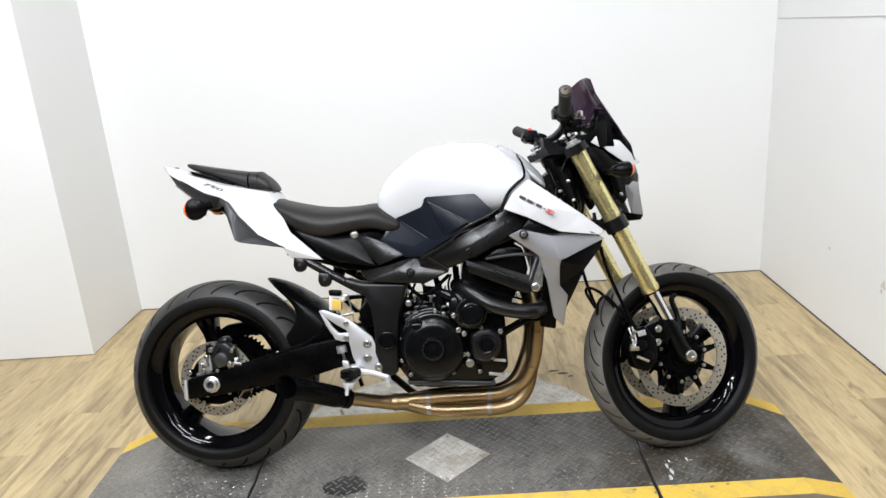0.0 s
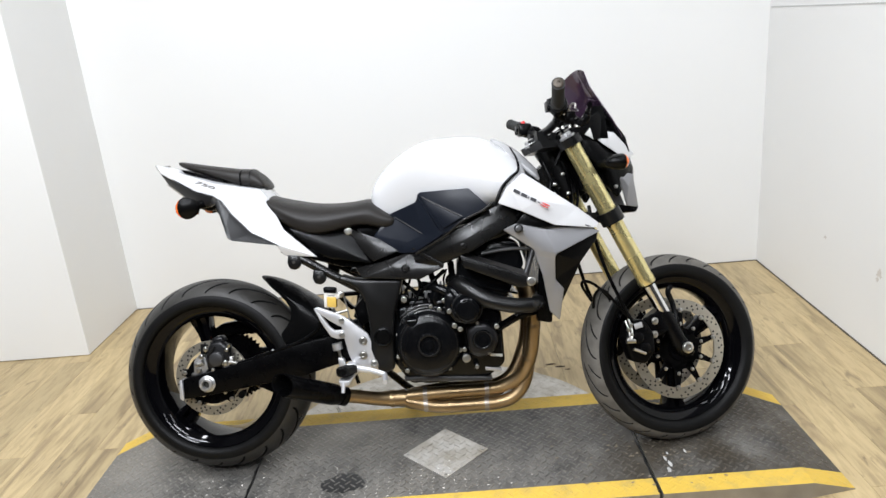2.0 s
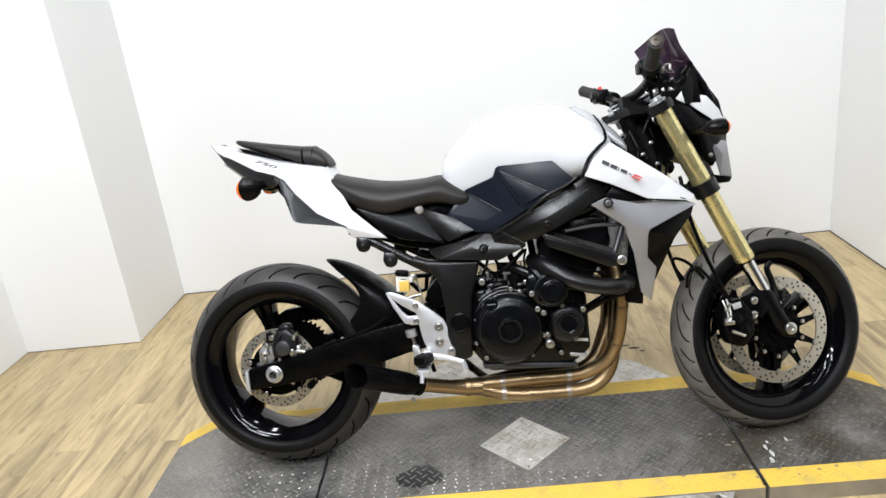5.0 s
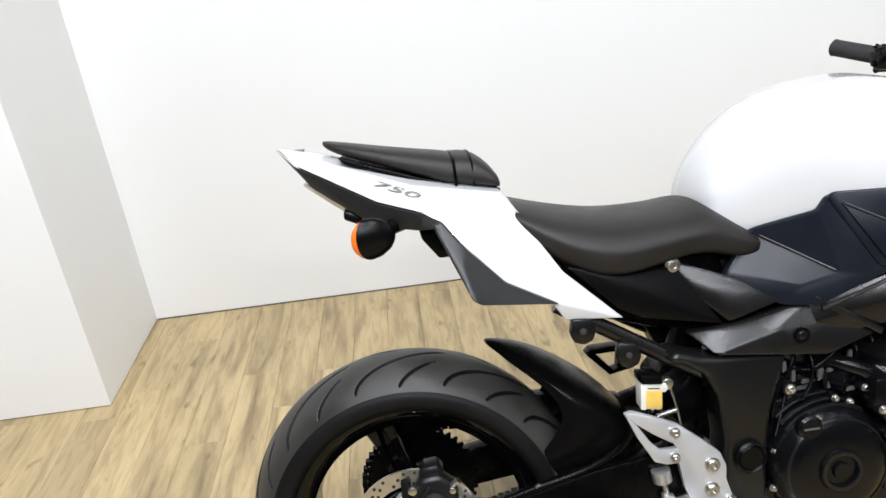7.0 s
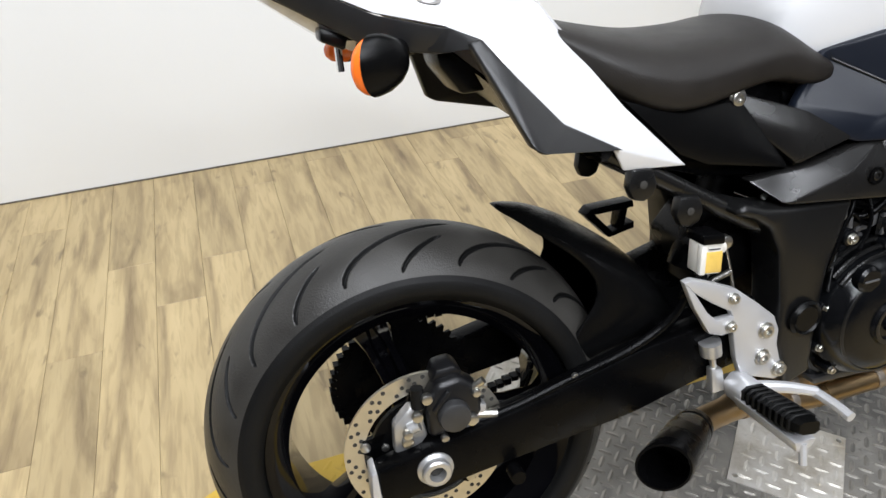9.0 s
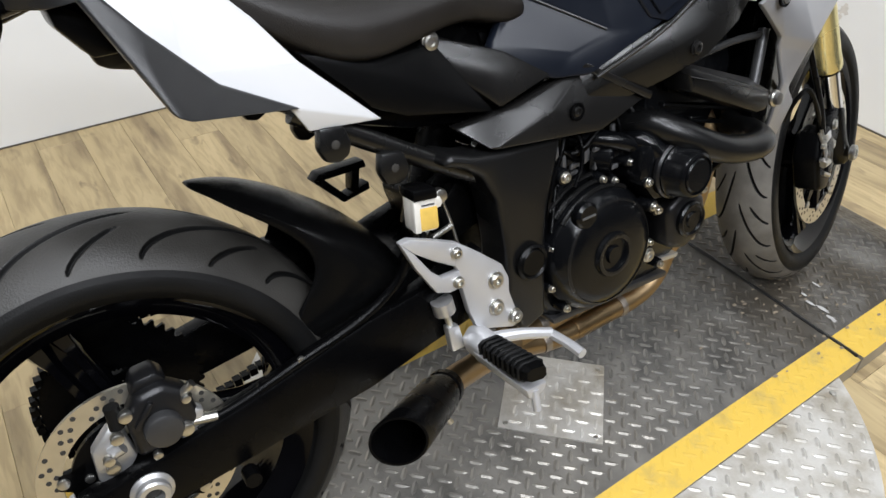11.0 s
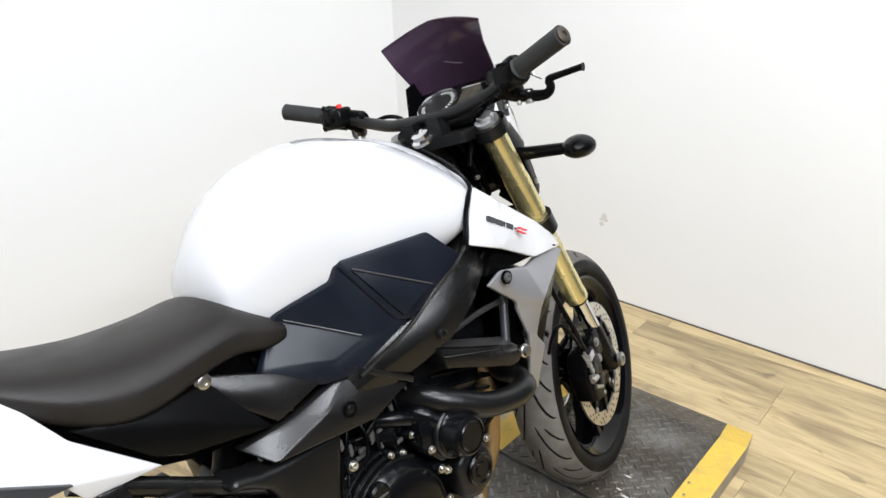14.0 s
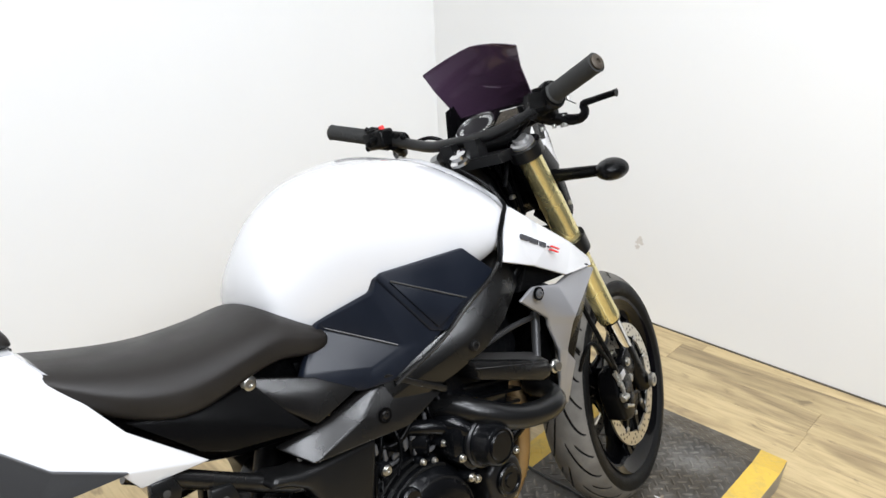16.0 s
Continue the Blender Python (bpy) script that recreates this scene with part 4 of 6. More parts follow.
strap = [V(.130, mid(.130) + .0745 * x, .909 + .0525 * y) for x, y in ((1.0, .0), (1.03, .35), (.98, .68), (.78, .9), (.35, 1.02), (0, 1.04), (-.35, 1.02), (-.78, .9), (-.98, .68), (-1.03, .35), (-1, 0))]
part("seat_strap_seam", tube(strap, .0026, 8, 3), BLACK, pil)
part("seat_seam", tube([p + Vector((.03, 0, -.002)) for p in strap], .0018, 8, 3), BLACK, pil)
part("pillion_seat_base", prism([(-.06, .978), (.135, .905), (.206, .894), (.204, .886), (.13, .897), (-.05, .966)], -.085, .025, .002), BLACK, pil)

seat_rings = []
for u, hw_, top, bot in ((.186, .088, .882, .856), (.192, .096, .882, .850), (.225, .122, .870, .815), (.285, .148, .853, .760), (.35, .153, .838, .734), (.40, .149, .832, .736), (.45, .140, .831, .748), (.49, .135, .832, .754),
                         (.525, .131, .838, .752), (.545, .130, .834, .745), (.575, .130, .810, .738), (.603, .126, .788, .741), (.616, .118, .780, .748)):
    seat_rings.append([V(u, mid(u) + hw_ * x, bot + (top - bot) * y) for x, y in ((.90, 0), (.985, .12), (1, .40), (.99, .48), (.945, .60), (.80, .80), (.45, .955), (0, 1), (-.45, .955), (-.80, .80), (-.945, .60), (-.99, .48), (-1, .40), (-.985, .12), (-.90, 0), (0, 0))])
smoothed(part("rider_seat", loft(seat_rings), VINYL, bike, "smooth dark brown-black vinyl rider seat", 70), 2)

part("side_filler", prism([(.49, .665), (.60, .695), (.67, .670), (.65, .628), (.52, .620)], .030, .098, .006), BLACK, bike)
part("side_filler", prism([(.55, .735), (.70, .705), (.73, .665), (.64, .645), (.56, .69)], .050, .092, .006), BLACK, bike)
part("battery_tray", prism([(.30, .705), (.47, .67), (.53, .65), (.53, .615), (.43, .632), (.31, .672)], -.09, .09, .008), BLACK, bike, "black battery tray under the seat")
part("seat_base", prism([(.20, .845), (.30, .80), (.50, .765), (.60, .765), (.60, .70), (.50, .655), (.40, .665), (.30, .70), (.235, .78)], -.11, .085, .006), BLACK, bike, "black seat base and battery tray")
part("rear_mudguard_inner", prism([(.50, .545), (.565, .56), (.565, .47), (.47, .44), (.455, .50)], -.085, .085, .01), BLACK, bike)

# ---- tank ----
tank_rings = []
for u, crown_, prof, far in ((.532, .856, ((.070, .755), (.080, .795), (.086, .832), (.056, .850)), ((.056, .850), (.090, .832), (.098, .795), (.088, .755))),
                             (.568, .918, ((.080, .745), (.096, .800), (.100, .872), (.060, .908)), ((.060, .912), (.104, .875), (.112, .805), (.100, .745))),
                             (.625, .964, ((.098, .735), (.118, .800), (.134, .902), (.094, .954)), ((.094, .960), (.140, .915), (.142, .820), (.120, .735))),
                             (.690, .998, ((.130, .735), (.165, .815), (.182, .925), (.130, .990)), ((.122, .992), (.180, .936), (.180, .836), (.143, .735))),
                             (.740, 1.008, ((.155, .738), (.196, .830), (.200, .935), (.142, .998)), ((.138, 1.009), (.194, .950), (.190, .838), (.152, .738))),
                             (.800, 1.012, ((.174, .742), (.216, .840), (.208, .938), (.146, .998)), ((.146, 1.020), (.204, .962), (.198, .840), (.158, .742))),
                             (.860, 1.010, ((.187, .752), (.227, .836), (.210, .932), (.140, .996)), ((.150, 1.028), (.206, .968), (.206, .836), (.170, .750))),
                             (.915, 1.002, ((.200, .765), (.230, .828), (.206, .914), (.134, .978)), ((.142, 1.022), (.200, .950), (.210, .828), (.184, .765))),
                             (.985, .958, ((.205, .795), (.222, .838), (.190, .894), (.116, .936)), ((.116, .958), (.180, .905), (.204, .838), (.188, .795))),
                             (1.028, .918, ((.195, .812), (.202, .842), (.162, .875), (.098, .902)), ((.092, .904), (.150, .875), (.186, .842), (.180, .812)))):
    tank_rings.append([V(u, r, h) for r, h in prof] + [V(u, 0, crown_)] + [V(u, -r, h) for r, h in far])
tank = smoothed(part("fuel_tank", loft(tank_rings), WHITE, bike, "gloss pearl white fuel tank", 80), 3)
cover = []
for u, w_, h0, h1 in ((.922, .086, 1.000, .984), (.965, .135, .978, .946), (1.01, .176, .944, .892), (1.05, .180, .900, .856), (1.064, .165, .880, .846)):
    cover.append([V(u, w_, h1), V(u, w_ * .5, h0), V(u, 0, h0 + .004), V(u, -w_ * .5, h0), V(u, -w_, h1), V(u, -w_ * .9, h1 - .02), V(u, 0, h0 - .025), V(u, w_ * .9, h1 - .02)])
smoothed(part("tank_front_cover", loft(cover), TRIM_GREY, bike, "smooth grey tank front cover", 50), 1)
for fl in (1, -1):
    part("tank_seam", tube([V(.912, .235 * fl, .782), V(.923, .233 * fl, .806), V(.940, .226 * fl, .836), V(.968, .215 * fl, .862), V(.990, .202 * fl, .880), V(.990, .168 * fl, .917), V(.978, .120 * fl, .953)], (.004, .005, .005, .0045, .004, .003, .002), 8), BLACK, tank, "dark gap beside the tank")
pad_pts = [(.600, .112, .784), (.681, .168, .812), (.690, .175, .834), (.839, .224, .836), (.897, .234, .779), (.754, .216, .710), (.668, .182, .662),
           (.624, .158, .662), (.546, .126, .722), (.648, .163, .692), (.702, .188, .712), (.611, .108, .770), (.534, .124, .698)]
pad_faces = [(2, 3, 4, 5), (1, 2, 5, 10), (0, 1, 10, 11), (11, 10, 9, 8), (0, 11, 8), (8, 9, 7, 12), (9, 10, 6, 7), (10, 5, 6)]
for fl in (1, -1):
    p_ = part("tank_side_pad", facets(pad_pts, pad_faces, .018, .0045, fl), NAVY, bike, "satin navy-black tank side pad")
    part("pad_panel", facets([(.687, .178, .832), (.697, .184, .840), (.840, .230, .839), (.897, .238, .780), (.770, .224, .716), (.745, .214, .724)], [(0, 1, 2, 3, 4, 5)], .012, .0035, fl), NAVY, p_, "raised upper pad panel")
    part("pad_insert", facets([(.703, .192, .821), (.814, .236, .757), (.757, .222, .727)], [(0, 1, 2)], .012, .002, fl), NAVY, p_, "raised triangular insert")
    # pale alloy lines paint the highlights on the pad's rib and crease
    part("pad_rib_glint", tube([V(.701, .1935 * fl, .825), V(.816, .2375 * fl, .759)], .0016, 8, straight=True), CASTING, p_)
    part("pad_crease_glint", tube([V(.611, .112 * fl, .772), V(.694, .184 * fl, .717)], .0016, 8, straight=True), CASTING, p_)

# ---- side covers and frame ----
# black block added to close the see-through gap behind the covers
part("frame_gap_filler", prism([(.520, .640), (.600, .632), (.622, .565), (.560, .556), (.530, .590)], -.07, .07, .008), BLACK, bike)
for fl in (1, -1):
    part("side_cover", facets([(.470, .104, .746), (.560, .134, .712), (.620, .158, .670), (.538, .146, .642), (.453, .100, .726), (.545, .139, .680)],
                              [(0, 1, 5), (1, 2, 5), (2, 3, 5), (3, 4, 0, 5)], .012, .006, fl), GREY, bike, "dark grey satin side cover")
    part("under_seat_panel", facets([(.280, .120, .768), (.361, .120, .742), (.468, .106, .742), (.534, .140, .637), (.406, .128, .662), (.362, .126, .684), (.43, .125, .70)],
                                    [(0, 1, 6, 5), (1, 2, 6), (2, 3, 6), (3, 4, 6), (4, 5, 6)], .012, .006, fl), PLASTIC, bike, "black plastic panel under the seat")
    fc = part("frame_cover", facets([(.476, .120, .626), (.560, .148, .640), (.664, .162, .668), (.750, .204, .614), (.676, .190, .582), (.503, .168, .598), (.60, .177, .630)],
                                    [(0, 1, 6, 5), (1, 2, 6), (2, 3, 4, 6), (6, 4, 5)], .02, .004, fl), GREY, bike, "dark grey satin frame cover")
    if fl == 1:
        part("cover_ledge", facets([(.656, .173, .673), (.664, .179, .678), (.752, .215, .623), (.748, .213, .612)], [(0, 1, 2, 3)], .014, .002), GREY, fc, "proud satin ledge across the cover")
        bolt(fc, .639, .180, .618, .0075, .005, material=GREY)
        part("bolt_recess", lathe([(.0095, 0), (.0125, 0), (.0125, .003), (.0095, .003)], V(.636, .183, .619), (0, -1, 0), 20), BLACK, fc)
    spar = []
    for u, r, h, hh, tt in ((.575, .105, .590, .030, .02), (.640, .140, .621, .036, .022), (.70, .166, .645, .040, .024), (.76, .194, .668, .042, .026), (.82, .212, .690, .042, .027), (.88, .214, .722, .041, .026), (.95, .194, .758, .040, .025), (1.03, .135, .81, .042, .028), (1.11, .05, .86, .05, .03)):
        d = Vector((.9, 0, .43)).normalized()
        up = Vector((-d.z, 0, d.x))
        c = V(u, r * fl, h)
        spar.append([c + up * hh * .93 * y + Vector((0, -fl * tt * x, 0)) for x, y in ((-1, -.9), (.2, -1), (.80, -.97), (.97, -.86), (1.0, -.60), (1.0, .02), (.97, .12), (.48, .88), (.38, .95), (.1, .98), (-1, .9))])
    sp_ = part("frame_spar", loft(spar), SPAR, bike, "black frame spar", 28)
    # paler tube stands in for the highlight along the spar's upper edge
    part("spar_glint", tube([V(.670, .188 * fl, .659), V(.757, .222 * fl, .705), V(.815, .238 * fl, .747), V(.873, .240 * fl, .771), V(.905, .240 * fl, .792)], .0035, 8), GREY, sp_, "thin tube added for the highlight along the spar")
    bolt(sp_, .812, .236 * fl, .673, .0085, .005, axis=(0, -fl, 0), material=GREY)
    part("pivot_plate", prism([(.424, .598), (.438, .612), (.476, .597), (.510, .592), (.622, .584), (.609, .540), (.590, .483), (.582, .416), (.576, .313), (.531, .298), (.508, .38), (.512, .444), (.504, .524), (.484, .566), (.456, .586)], .10 * fl, .168 * fl, .010, 4), FRAME, bike, "black frame plate at the swingarm pivot")
part("pivot_cap", lathe([(0, 0), (.028, 0), (.028, .004), (.024, .007), (.021, .004), (.019, .006), (0, .006)], V(.550, .172, .416), (0, -1, 0), 28, closed=False), PLASTIC, bike)
bolt(bike, .464, .106, .740, .0105, .007, name="cover_bolt", material=BOLT)
part("head_stock", tube([V(1.175, 0, .80), V(1.095, 0, .98)], .045, 20, straight=True), FRAME, bike)

# subframe rails
for u, r, h, rr in ((.505, .122, .596, .005), (.475, .120, .580, .0045), (.535, .128, .604, .005), (.452, .132, .596, .004), (.520, .135, .575, .004)):
    part("small_fitting", knob(rr, .008, V(u, r, h), (-.4, -.7, .5), 8), BOLT, bike, "small zinc fitting")
for fl in (1, -1):
    sf = part("subframe_rail", tube([V(.262, .116 * fl, .704), V(.327, .122 * fl, .662), V(.42, .127 * fl, .604), V(.491, .128 * fl, .562), V(.52, .13 * fl, .552)], .0135), SPAR, bike, "black subframe rail")
    for u, h in ((.297, .661), (.369, .610)):
        part("mount_tab", prism([(u - .016, h + .024), (u + .016, h + .018), (u + .022, h - .004), (u + .016, h - .018), (u + .002, h - .024), (u - .014, h - .019), (u - .021, h - .002)], .126 * fl, .144 * fl, .005), FRAME, sf)
        part("tab_hole", knob(.0055, .002, V(u, .143 * fl, h), (0, -fl, 0)), HOLE, sf)
    part("rail_bolt", knob(.006, .005, V(.494, .139 * fl, .562), (0, -fl, 0)), CAP, sf)
br = part("exhaust_bracket", merge(prism([(.290, .574), (.300, .584), (.372, .584), (.374, .572), (.312, .572)], .0, .030, .002), prism([(.290, .574), (.306, .574), (.338, .535), (.330, .528)], .0, .030, .002),
                                   prism([(.330, .528), (.338, .537), (.374, .548), (.374, .536)], .0, .030, .002), prism([(.352, .576), (.364, .576), (.356, .540), (.346, .540)], .0, .030, .002)), BLACK, bike, "black open folded bracket")
br.location = (0.035, 0.17, -0.118)
br.scale = (1.15, 1.0, 1.1)
part("shock_body", tube([V(.47, 0, .45), V(.53, 0, .60)], .030, 18, straight=True), BLACK, bike)

# rear brake fluid pot
pot = part("brake_fluid_pot", prism([(.380, .566), (.420, .560), (.416, .506), (.377, .513)], .122, .155, .005), POT, bike, "milky brake fluid pot half full of amber fluid")
part("fluid", prism([(.385, .551), (.4188, .546), (.4168, .509), (.384, .514)], .128, .1562, .003), FLUID, pot, "amber brake fluid")
part("level_mark", prism([(.392, .5545), (.413, .5515), (.413, .5495), (.392, .5525)], .150, .1565, .0004), INK, pot)
part("pot_lid", prism([(.378, .582), (.418, .576), (.419, .558), (.379, .564)], .118, .160, .004), BLACK, pot)
part("pot_side", prism([(.379, .563), (.389, .562), (.386, .512), (.376, .514)], .146, .1575, .002), POT, pot)
part("pot_ear", prism([(.414, .556), (.428, .556), (.432, .546), (.428, .538), (.414, .538)], .132, .150, .003), POT, pot)
part("pot_bolt", knob(.012, .012, V(.432, .135, .552)), BOLT, pot)
part("pot_hose", tube([V(.398, .14, .508), V(.385, .15, .495), V(.365, .15, .49), V(.358, .14, .475), V(.37, .135, .455)], .006), BLACK, pot)
part("pot_hose_clip", tube([V(.402, .141, .511), V(.397, .14, .503)], .0075, straight=True), BOLT, pot)
part("hose_union", tube([V(.41, .14, .488), V(.45, .135, .494)], .005, straight=True), BOLT, pot)
pot.matrix_basis = Matrix.Translation((.398, -.139, .536)) @ Matrix.Diagonal((.90, .9, .88, 1)) @ Matrix.Translation((-.398, .139, -.534))
part("rod_stay", tube([V(.437, .13, .56), V(.45, .135, .50), V(.455, .14, .46)], .0025), BOLT, pot)

# ---- engine ----
eng = part("engine", prism([(.590, .50), (.64, .505), (.75, .498), (.86, .50), (.912, .46), (.912, .30), (.86, .262), (.62, .258), (.572, .33), (.578, .45)], -.14, .145, .014, 3), ENGINE, bike, "black inline four-cylinder engine with silver bolts")
part("cylinder_head", prism([(.772, .49), (.905, .465), (.99, .60), (.975, .672), (.83, .69), (.79, .62)], -.165, .17, .012, 2), ENGINE, eng)
for k in range(6):
    c0 = Vector((.790 + .009 * k, 0, .515 + .021 * k))
    part("cooling_fin", prism([(c0.x, c0.z), (c0.x + .155, c0.z - .045), (c0.x + .157, c0.z - .039), (c0.x + .002, c0.z + .006)], -.172, .178, .001, 1), ENGINE, eng)
part("gearbox_top", prism([(.60, .48), (.74, .49), (.745, .522), (.66, .535), (.605, .53)], .03, .13, .012), ENGINE, eng)
CC = V(.687, 0, .385)
clutch = part("clutch_cover", lathe([(0, -.12), (.098, -.12), (.103, -.150), (.103, -.165), (.100, -.173), (.092, -.186), (.085, -.193), (.066, -.198), (.037, -.199), (.035, -.2045), (.027, -.2045), (.025, -.199), (.015, -.199), (.013, -.204), (0, -.204)][::-1],
                                    CC, (0, 1, 0), 64, closed=False), ENGINE, eng, "round black clutch cover")
# ring in a lighter paint carries the highlight of the cover's bevel
part("cover_edge_glint", lathe([(.0865, -.1925), (.0845, -.1942), (.0825, -.1945), (.0825, -.1925), (.0860, -.1908)], CC, (0, 1, 0), 64), GREY, clutch, "bevelled edge of the cover, glossy and paler for its highlight")
part("hub_ring", lathe([(.034, -.2035), (.034, -.2055), (.030, -.2060), (.028, -.2055), (.028, -.2035)], CC, (0, 1, 0), 40), GREY, clutch)
for k, dy in enumerate((.0, .012, .024)):
    a2 = [CC + Vector(((.101 + .007 * k) * math.cos(radians(a)), -.172 + dy, (.101 + .007 * k) * math.sin(radians(a)))) for a in range(58 + 6 * k, 140, 8)]
    part("case_rib", tube(a2, .0042, 8, 2), SPAR, eng)
part("oil_filler_cap", lathe([(0, 0), (.019, 0), (.021, .004), (.021, .014), (.017, .018), (0, .018)], V(.642, .178, .462), (0, -1, 0), 20, closed=False), ENGINE, eng, "slotted oil filler cap")
part("cap_slot", box(.629, .655, -.1978, -.193, .4606, .4638, .001), CAP, eng)
part("badge_bar", box(.672, .692, -.198, -.192, .437, .440, .001), GREY, eng)
part("starter_cover", lathe([(0, 0), (.042, 0), (.042, .030), (.039, .034), (.037, .056), (.034, .062), (.030, .064), (.029, .061), (0, .061)], V(.808, .190, .489), (0, -1, 0), 40, closed=False), ENGINE, eng, "round black side cover")
part("cover_flange", lathe([(.034, 0), (.046, 0), (.046, .006), (.043, .009), (.034, .009)], V(.808, .208, .489), (0, -1, 0), 40), DARKCAST, eng, "dark grey flange")
part("cover_cap", lathe([(0, 0), (.026, 0), (.026, .003), (.024, .005), (0, .005)], V(.808, .250, .489), (0, -1, 0), 36, closed=False), ENGINE, eng, "black cover cap")
part("starter_cover_neck", prism([(.745, .535), (.80, .545), (.845, .53), (.856, .47), (.83, .435), (.77, .445), (.74, .49)], .13, .205, .010, 2), ENGINE, eng)
part("pulse_cover", prism([(.800, .422), (.826, .440), (.862, .440), (.888, .418), (.894, .384), (.876, .348), (.842, .336), (.806, .350)], .13, .210, .012, 3), DARKCAST, eng, "lobed dark grey pulse cover")
part("pulse_cap", lathe([(0, 0), (.030, 0), (.030, .008), (.026, .012), (.022, .009), (.014, .009), (.012, .012), (0, .012)], V(.846, .208, .392), (0, -1, 0), 32, closed=False), ENGINE, eng)
part("pulse_cap_ring", lathe([(.0275, 0), (.0275, .0014), (.0245, .0014), (.0245, 0)], V(.846, .2195, .392), (0, -1, 0), 32), GREY, eng)
part("water_neck", tube([V(.74, .13, .53), V(.765, .18, .54), V(.785, .20, .52)], .016), ENGINE, eng, "black water outlet")
part("water_pipe", tube([V(.68, .12, .555), V(.72, .16, .55), V(.755, .175, .535)], .014), ENGINE, eng)
for u, h, rr, rad in ((.622, .524, .170, .0085), (.614, .307, .170, .006), (.648, .320, .178, .009), (.676, .297, .170, .006), (.743, .305, .170, .006), (.795, .331, .172, .012), (.777, .360, .178, .007), (.791, .359, .178, .006), (.862, .351, .202, .006), (.891, .426, .20, .007),
                      (.846, .499, .20, .007), (.755, .483, .205, .007), (.767, .439, .205, .007), (.783, .426, .20, .007), (.742, .513, .18, .006), (.835, .440, .20, .006), (.824, .303, .172, .006), (.595, .417, .165, .006), (.590, .351, .165, .006), (.70, .495, .165, .006), (.725, .485, .165, .006)):
    part("bolt_boss", knob(rad * 1.5, .026, V(u, rr - .025, h), (0, -1, 0), 14), ENGINE, eng)
    bolt(eng, u, rr, h, rad * .85, .007)
part("sump_rail", prism([(.600, .283), (.70, .279), (.845, .266), (.870, .262), (.868, .252), (.72, .262), (.605, .271)], .10, .152, .003), CASTING, eng, "dull alloy sump edge")
part("oil_pan", prism([(.62, .264), (.86, .260), (.83, .238), (.66, .238)], -.09, .075, .008), ENGINE, eng)
part("engine_label", prism([(.868, .335), (.905, .330), (.904, .322), (.867, .327)], .145, .148, .0005), LABEL, eng)
part("wire_bracket", prism([(.85, .295), (.90, .287), (.898, .278), (.85, .285)], .12, .15, .002), ALU, eng)
for pts, rr in (([(.62, .10, .57), (.66, .14, .54), (.70, .15, .56), (.75, .14, .60)], .006), ([(.60, .12, .49), (.615, .15, .52), (.64, .15, .57), (.65, .12, .60)], .004), ([(.63, .14, .50), (.60, .16, .44)], .004),
                ([(.70, .10, .62), (.72, .14, .56), (.74, .15, .52)], .007), ([(.66, .09, .62), (.665, .13, .58), (.69, .14, .55)], .0045), ([(.77, .12, .62), (.775, .16, .57), (.80, .16, .555)], .010)):
    part("hose", tube([V(*p) for p in pts], rr), BLACK, eng)
for u, r, h in ((.655, .135, .532), (.675, .14, .545), (.70, .135, .528), (.715, .145, .56), (.63, .14, .545)):
    part("clamp", prism([(u - .007, h - .006), (u + .008, h - .004), (u + .004, h + .005), (u - .005, h + .004)], r, r + .012, .002), GREY, eng)
for u, r, h, rr in ((.715, .155, .522, .027), (.755, .165, .517, .024)):
    part("starter_drum", lathe([(0, 0), (rr, 0), (rr, .028), (rr - .004, .030), (0, .030)], V(u, r - .02, h), (.55, -.8, -.1), 26, closed=False), ENGINE, eng)
    part("drum_ring", lathe([(rr - .003, 0), (rr + .002, 0), (rr + .002, .005), (rr - .003, .005)], V(u, r - .022, h), (.55, -.8, -.1), 26), GREY, eng)
for u, r, h, lu, lh in ((.655, .135, .508, .022, .004), (.690, .14, .530, .006, .012), (.712, .15, .540, .018, .004), (.735, .15, .556, .004, .014), (.640, .145, .535, .004, .012), (.668, .14, .522, .012, .005), (.725, .16, .506, .010, .004), (.700, .15, .515, .005, .008), (.622, .15, .556, .004, .010), (.752, .165, .545, .008, .004)):
    part("bright_fitting", prism([(u - lu, h - lh), (u + lu, h - lh * .6), (u + lu * .9, h + lh), (u - lu * .8, h + lh * .8)], r, r + .006, .0015), CAP, eng)
for pts in ([(.615, .13, .545), (.64, .15, .552), (.66, .15, .535), (.69, .14, .52)], [(.66, .12, .60), (.67, .15, .565), (.665, .16, .53), (.645, .165, .50)], [(.70, .11, .61), (.705, .14, .58), (.72, .15, .555), (.745, .16, .54)], [(.60, .15, .46), (.597, .165, .50), (.61, .165, .54)], [(.755, .13, .60), (.745, .155, .57), (.75, .16, .53)]):
    part("lead", tube([V(*p) for p in pts], .0032, 8), BLACK, eng)
# airbox and throttle area under the frame spar
part("airbox", prism([(.66, .67), (.80, .72), (.95, .76), (.99, .70), (.90, .65), (.76, .635)], -.13, .13, .015), BLACK, bike)

# crash tube, guard bar and mounts
part("engine_guard_tube", tube([V(.770, .13, .565), V(.792, .185, .558), V(.820, .215, .540), V(.868, .235, .512), (V(.93, .240, .492)), V(.985, .235, .486), V(1.015, .20, .486), V(1.03, .14, .49)], .0225, 18), FRAME, bike, "thick matt black guard tube")
gb = part("guard_bar", prism([(.800, .648), (.81, .645), (.985, .574), (1.0, .553), (.985, .540), (.965, .540), (.805, .612)], .185, .238, .007, 2), FRAME, bike, "black angled guard bar")
part("guard_bar_strut", tube([V(.986, .212, .572), V(1.020, .20, .655)], .0085, 14, straight=True), CASTING, gb)
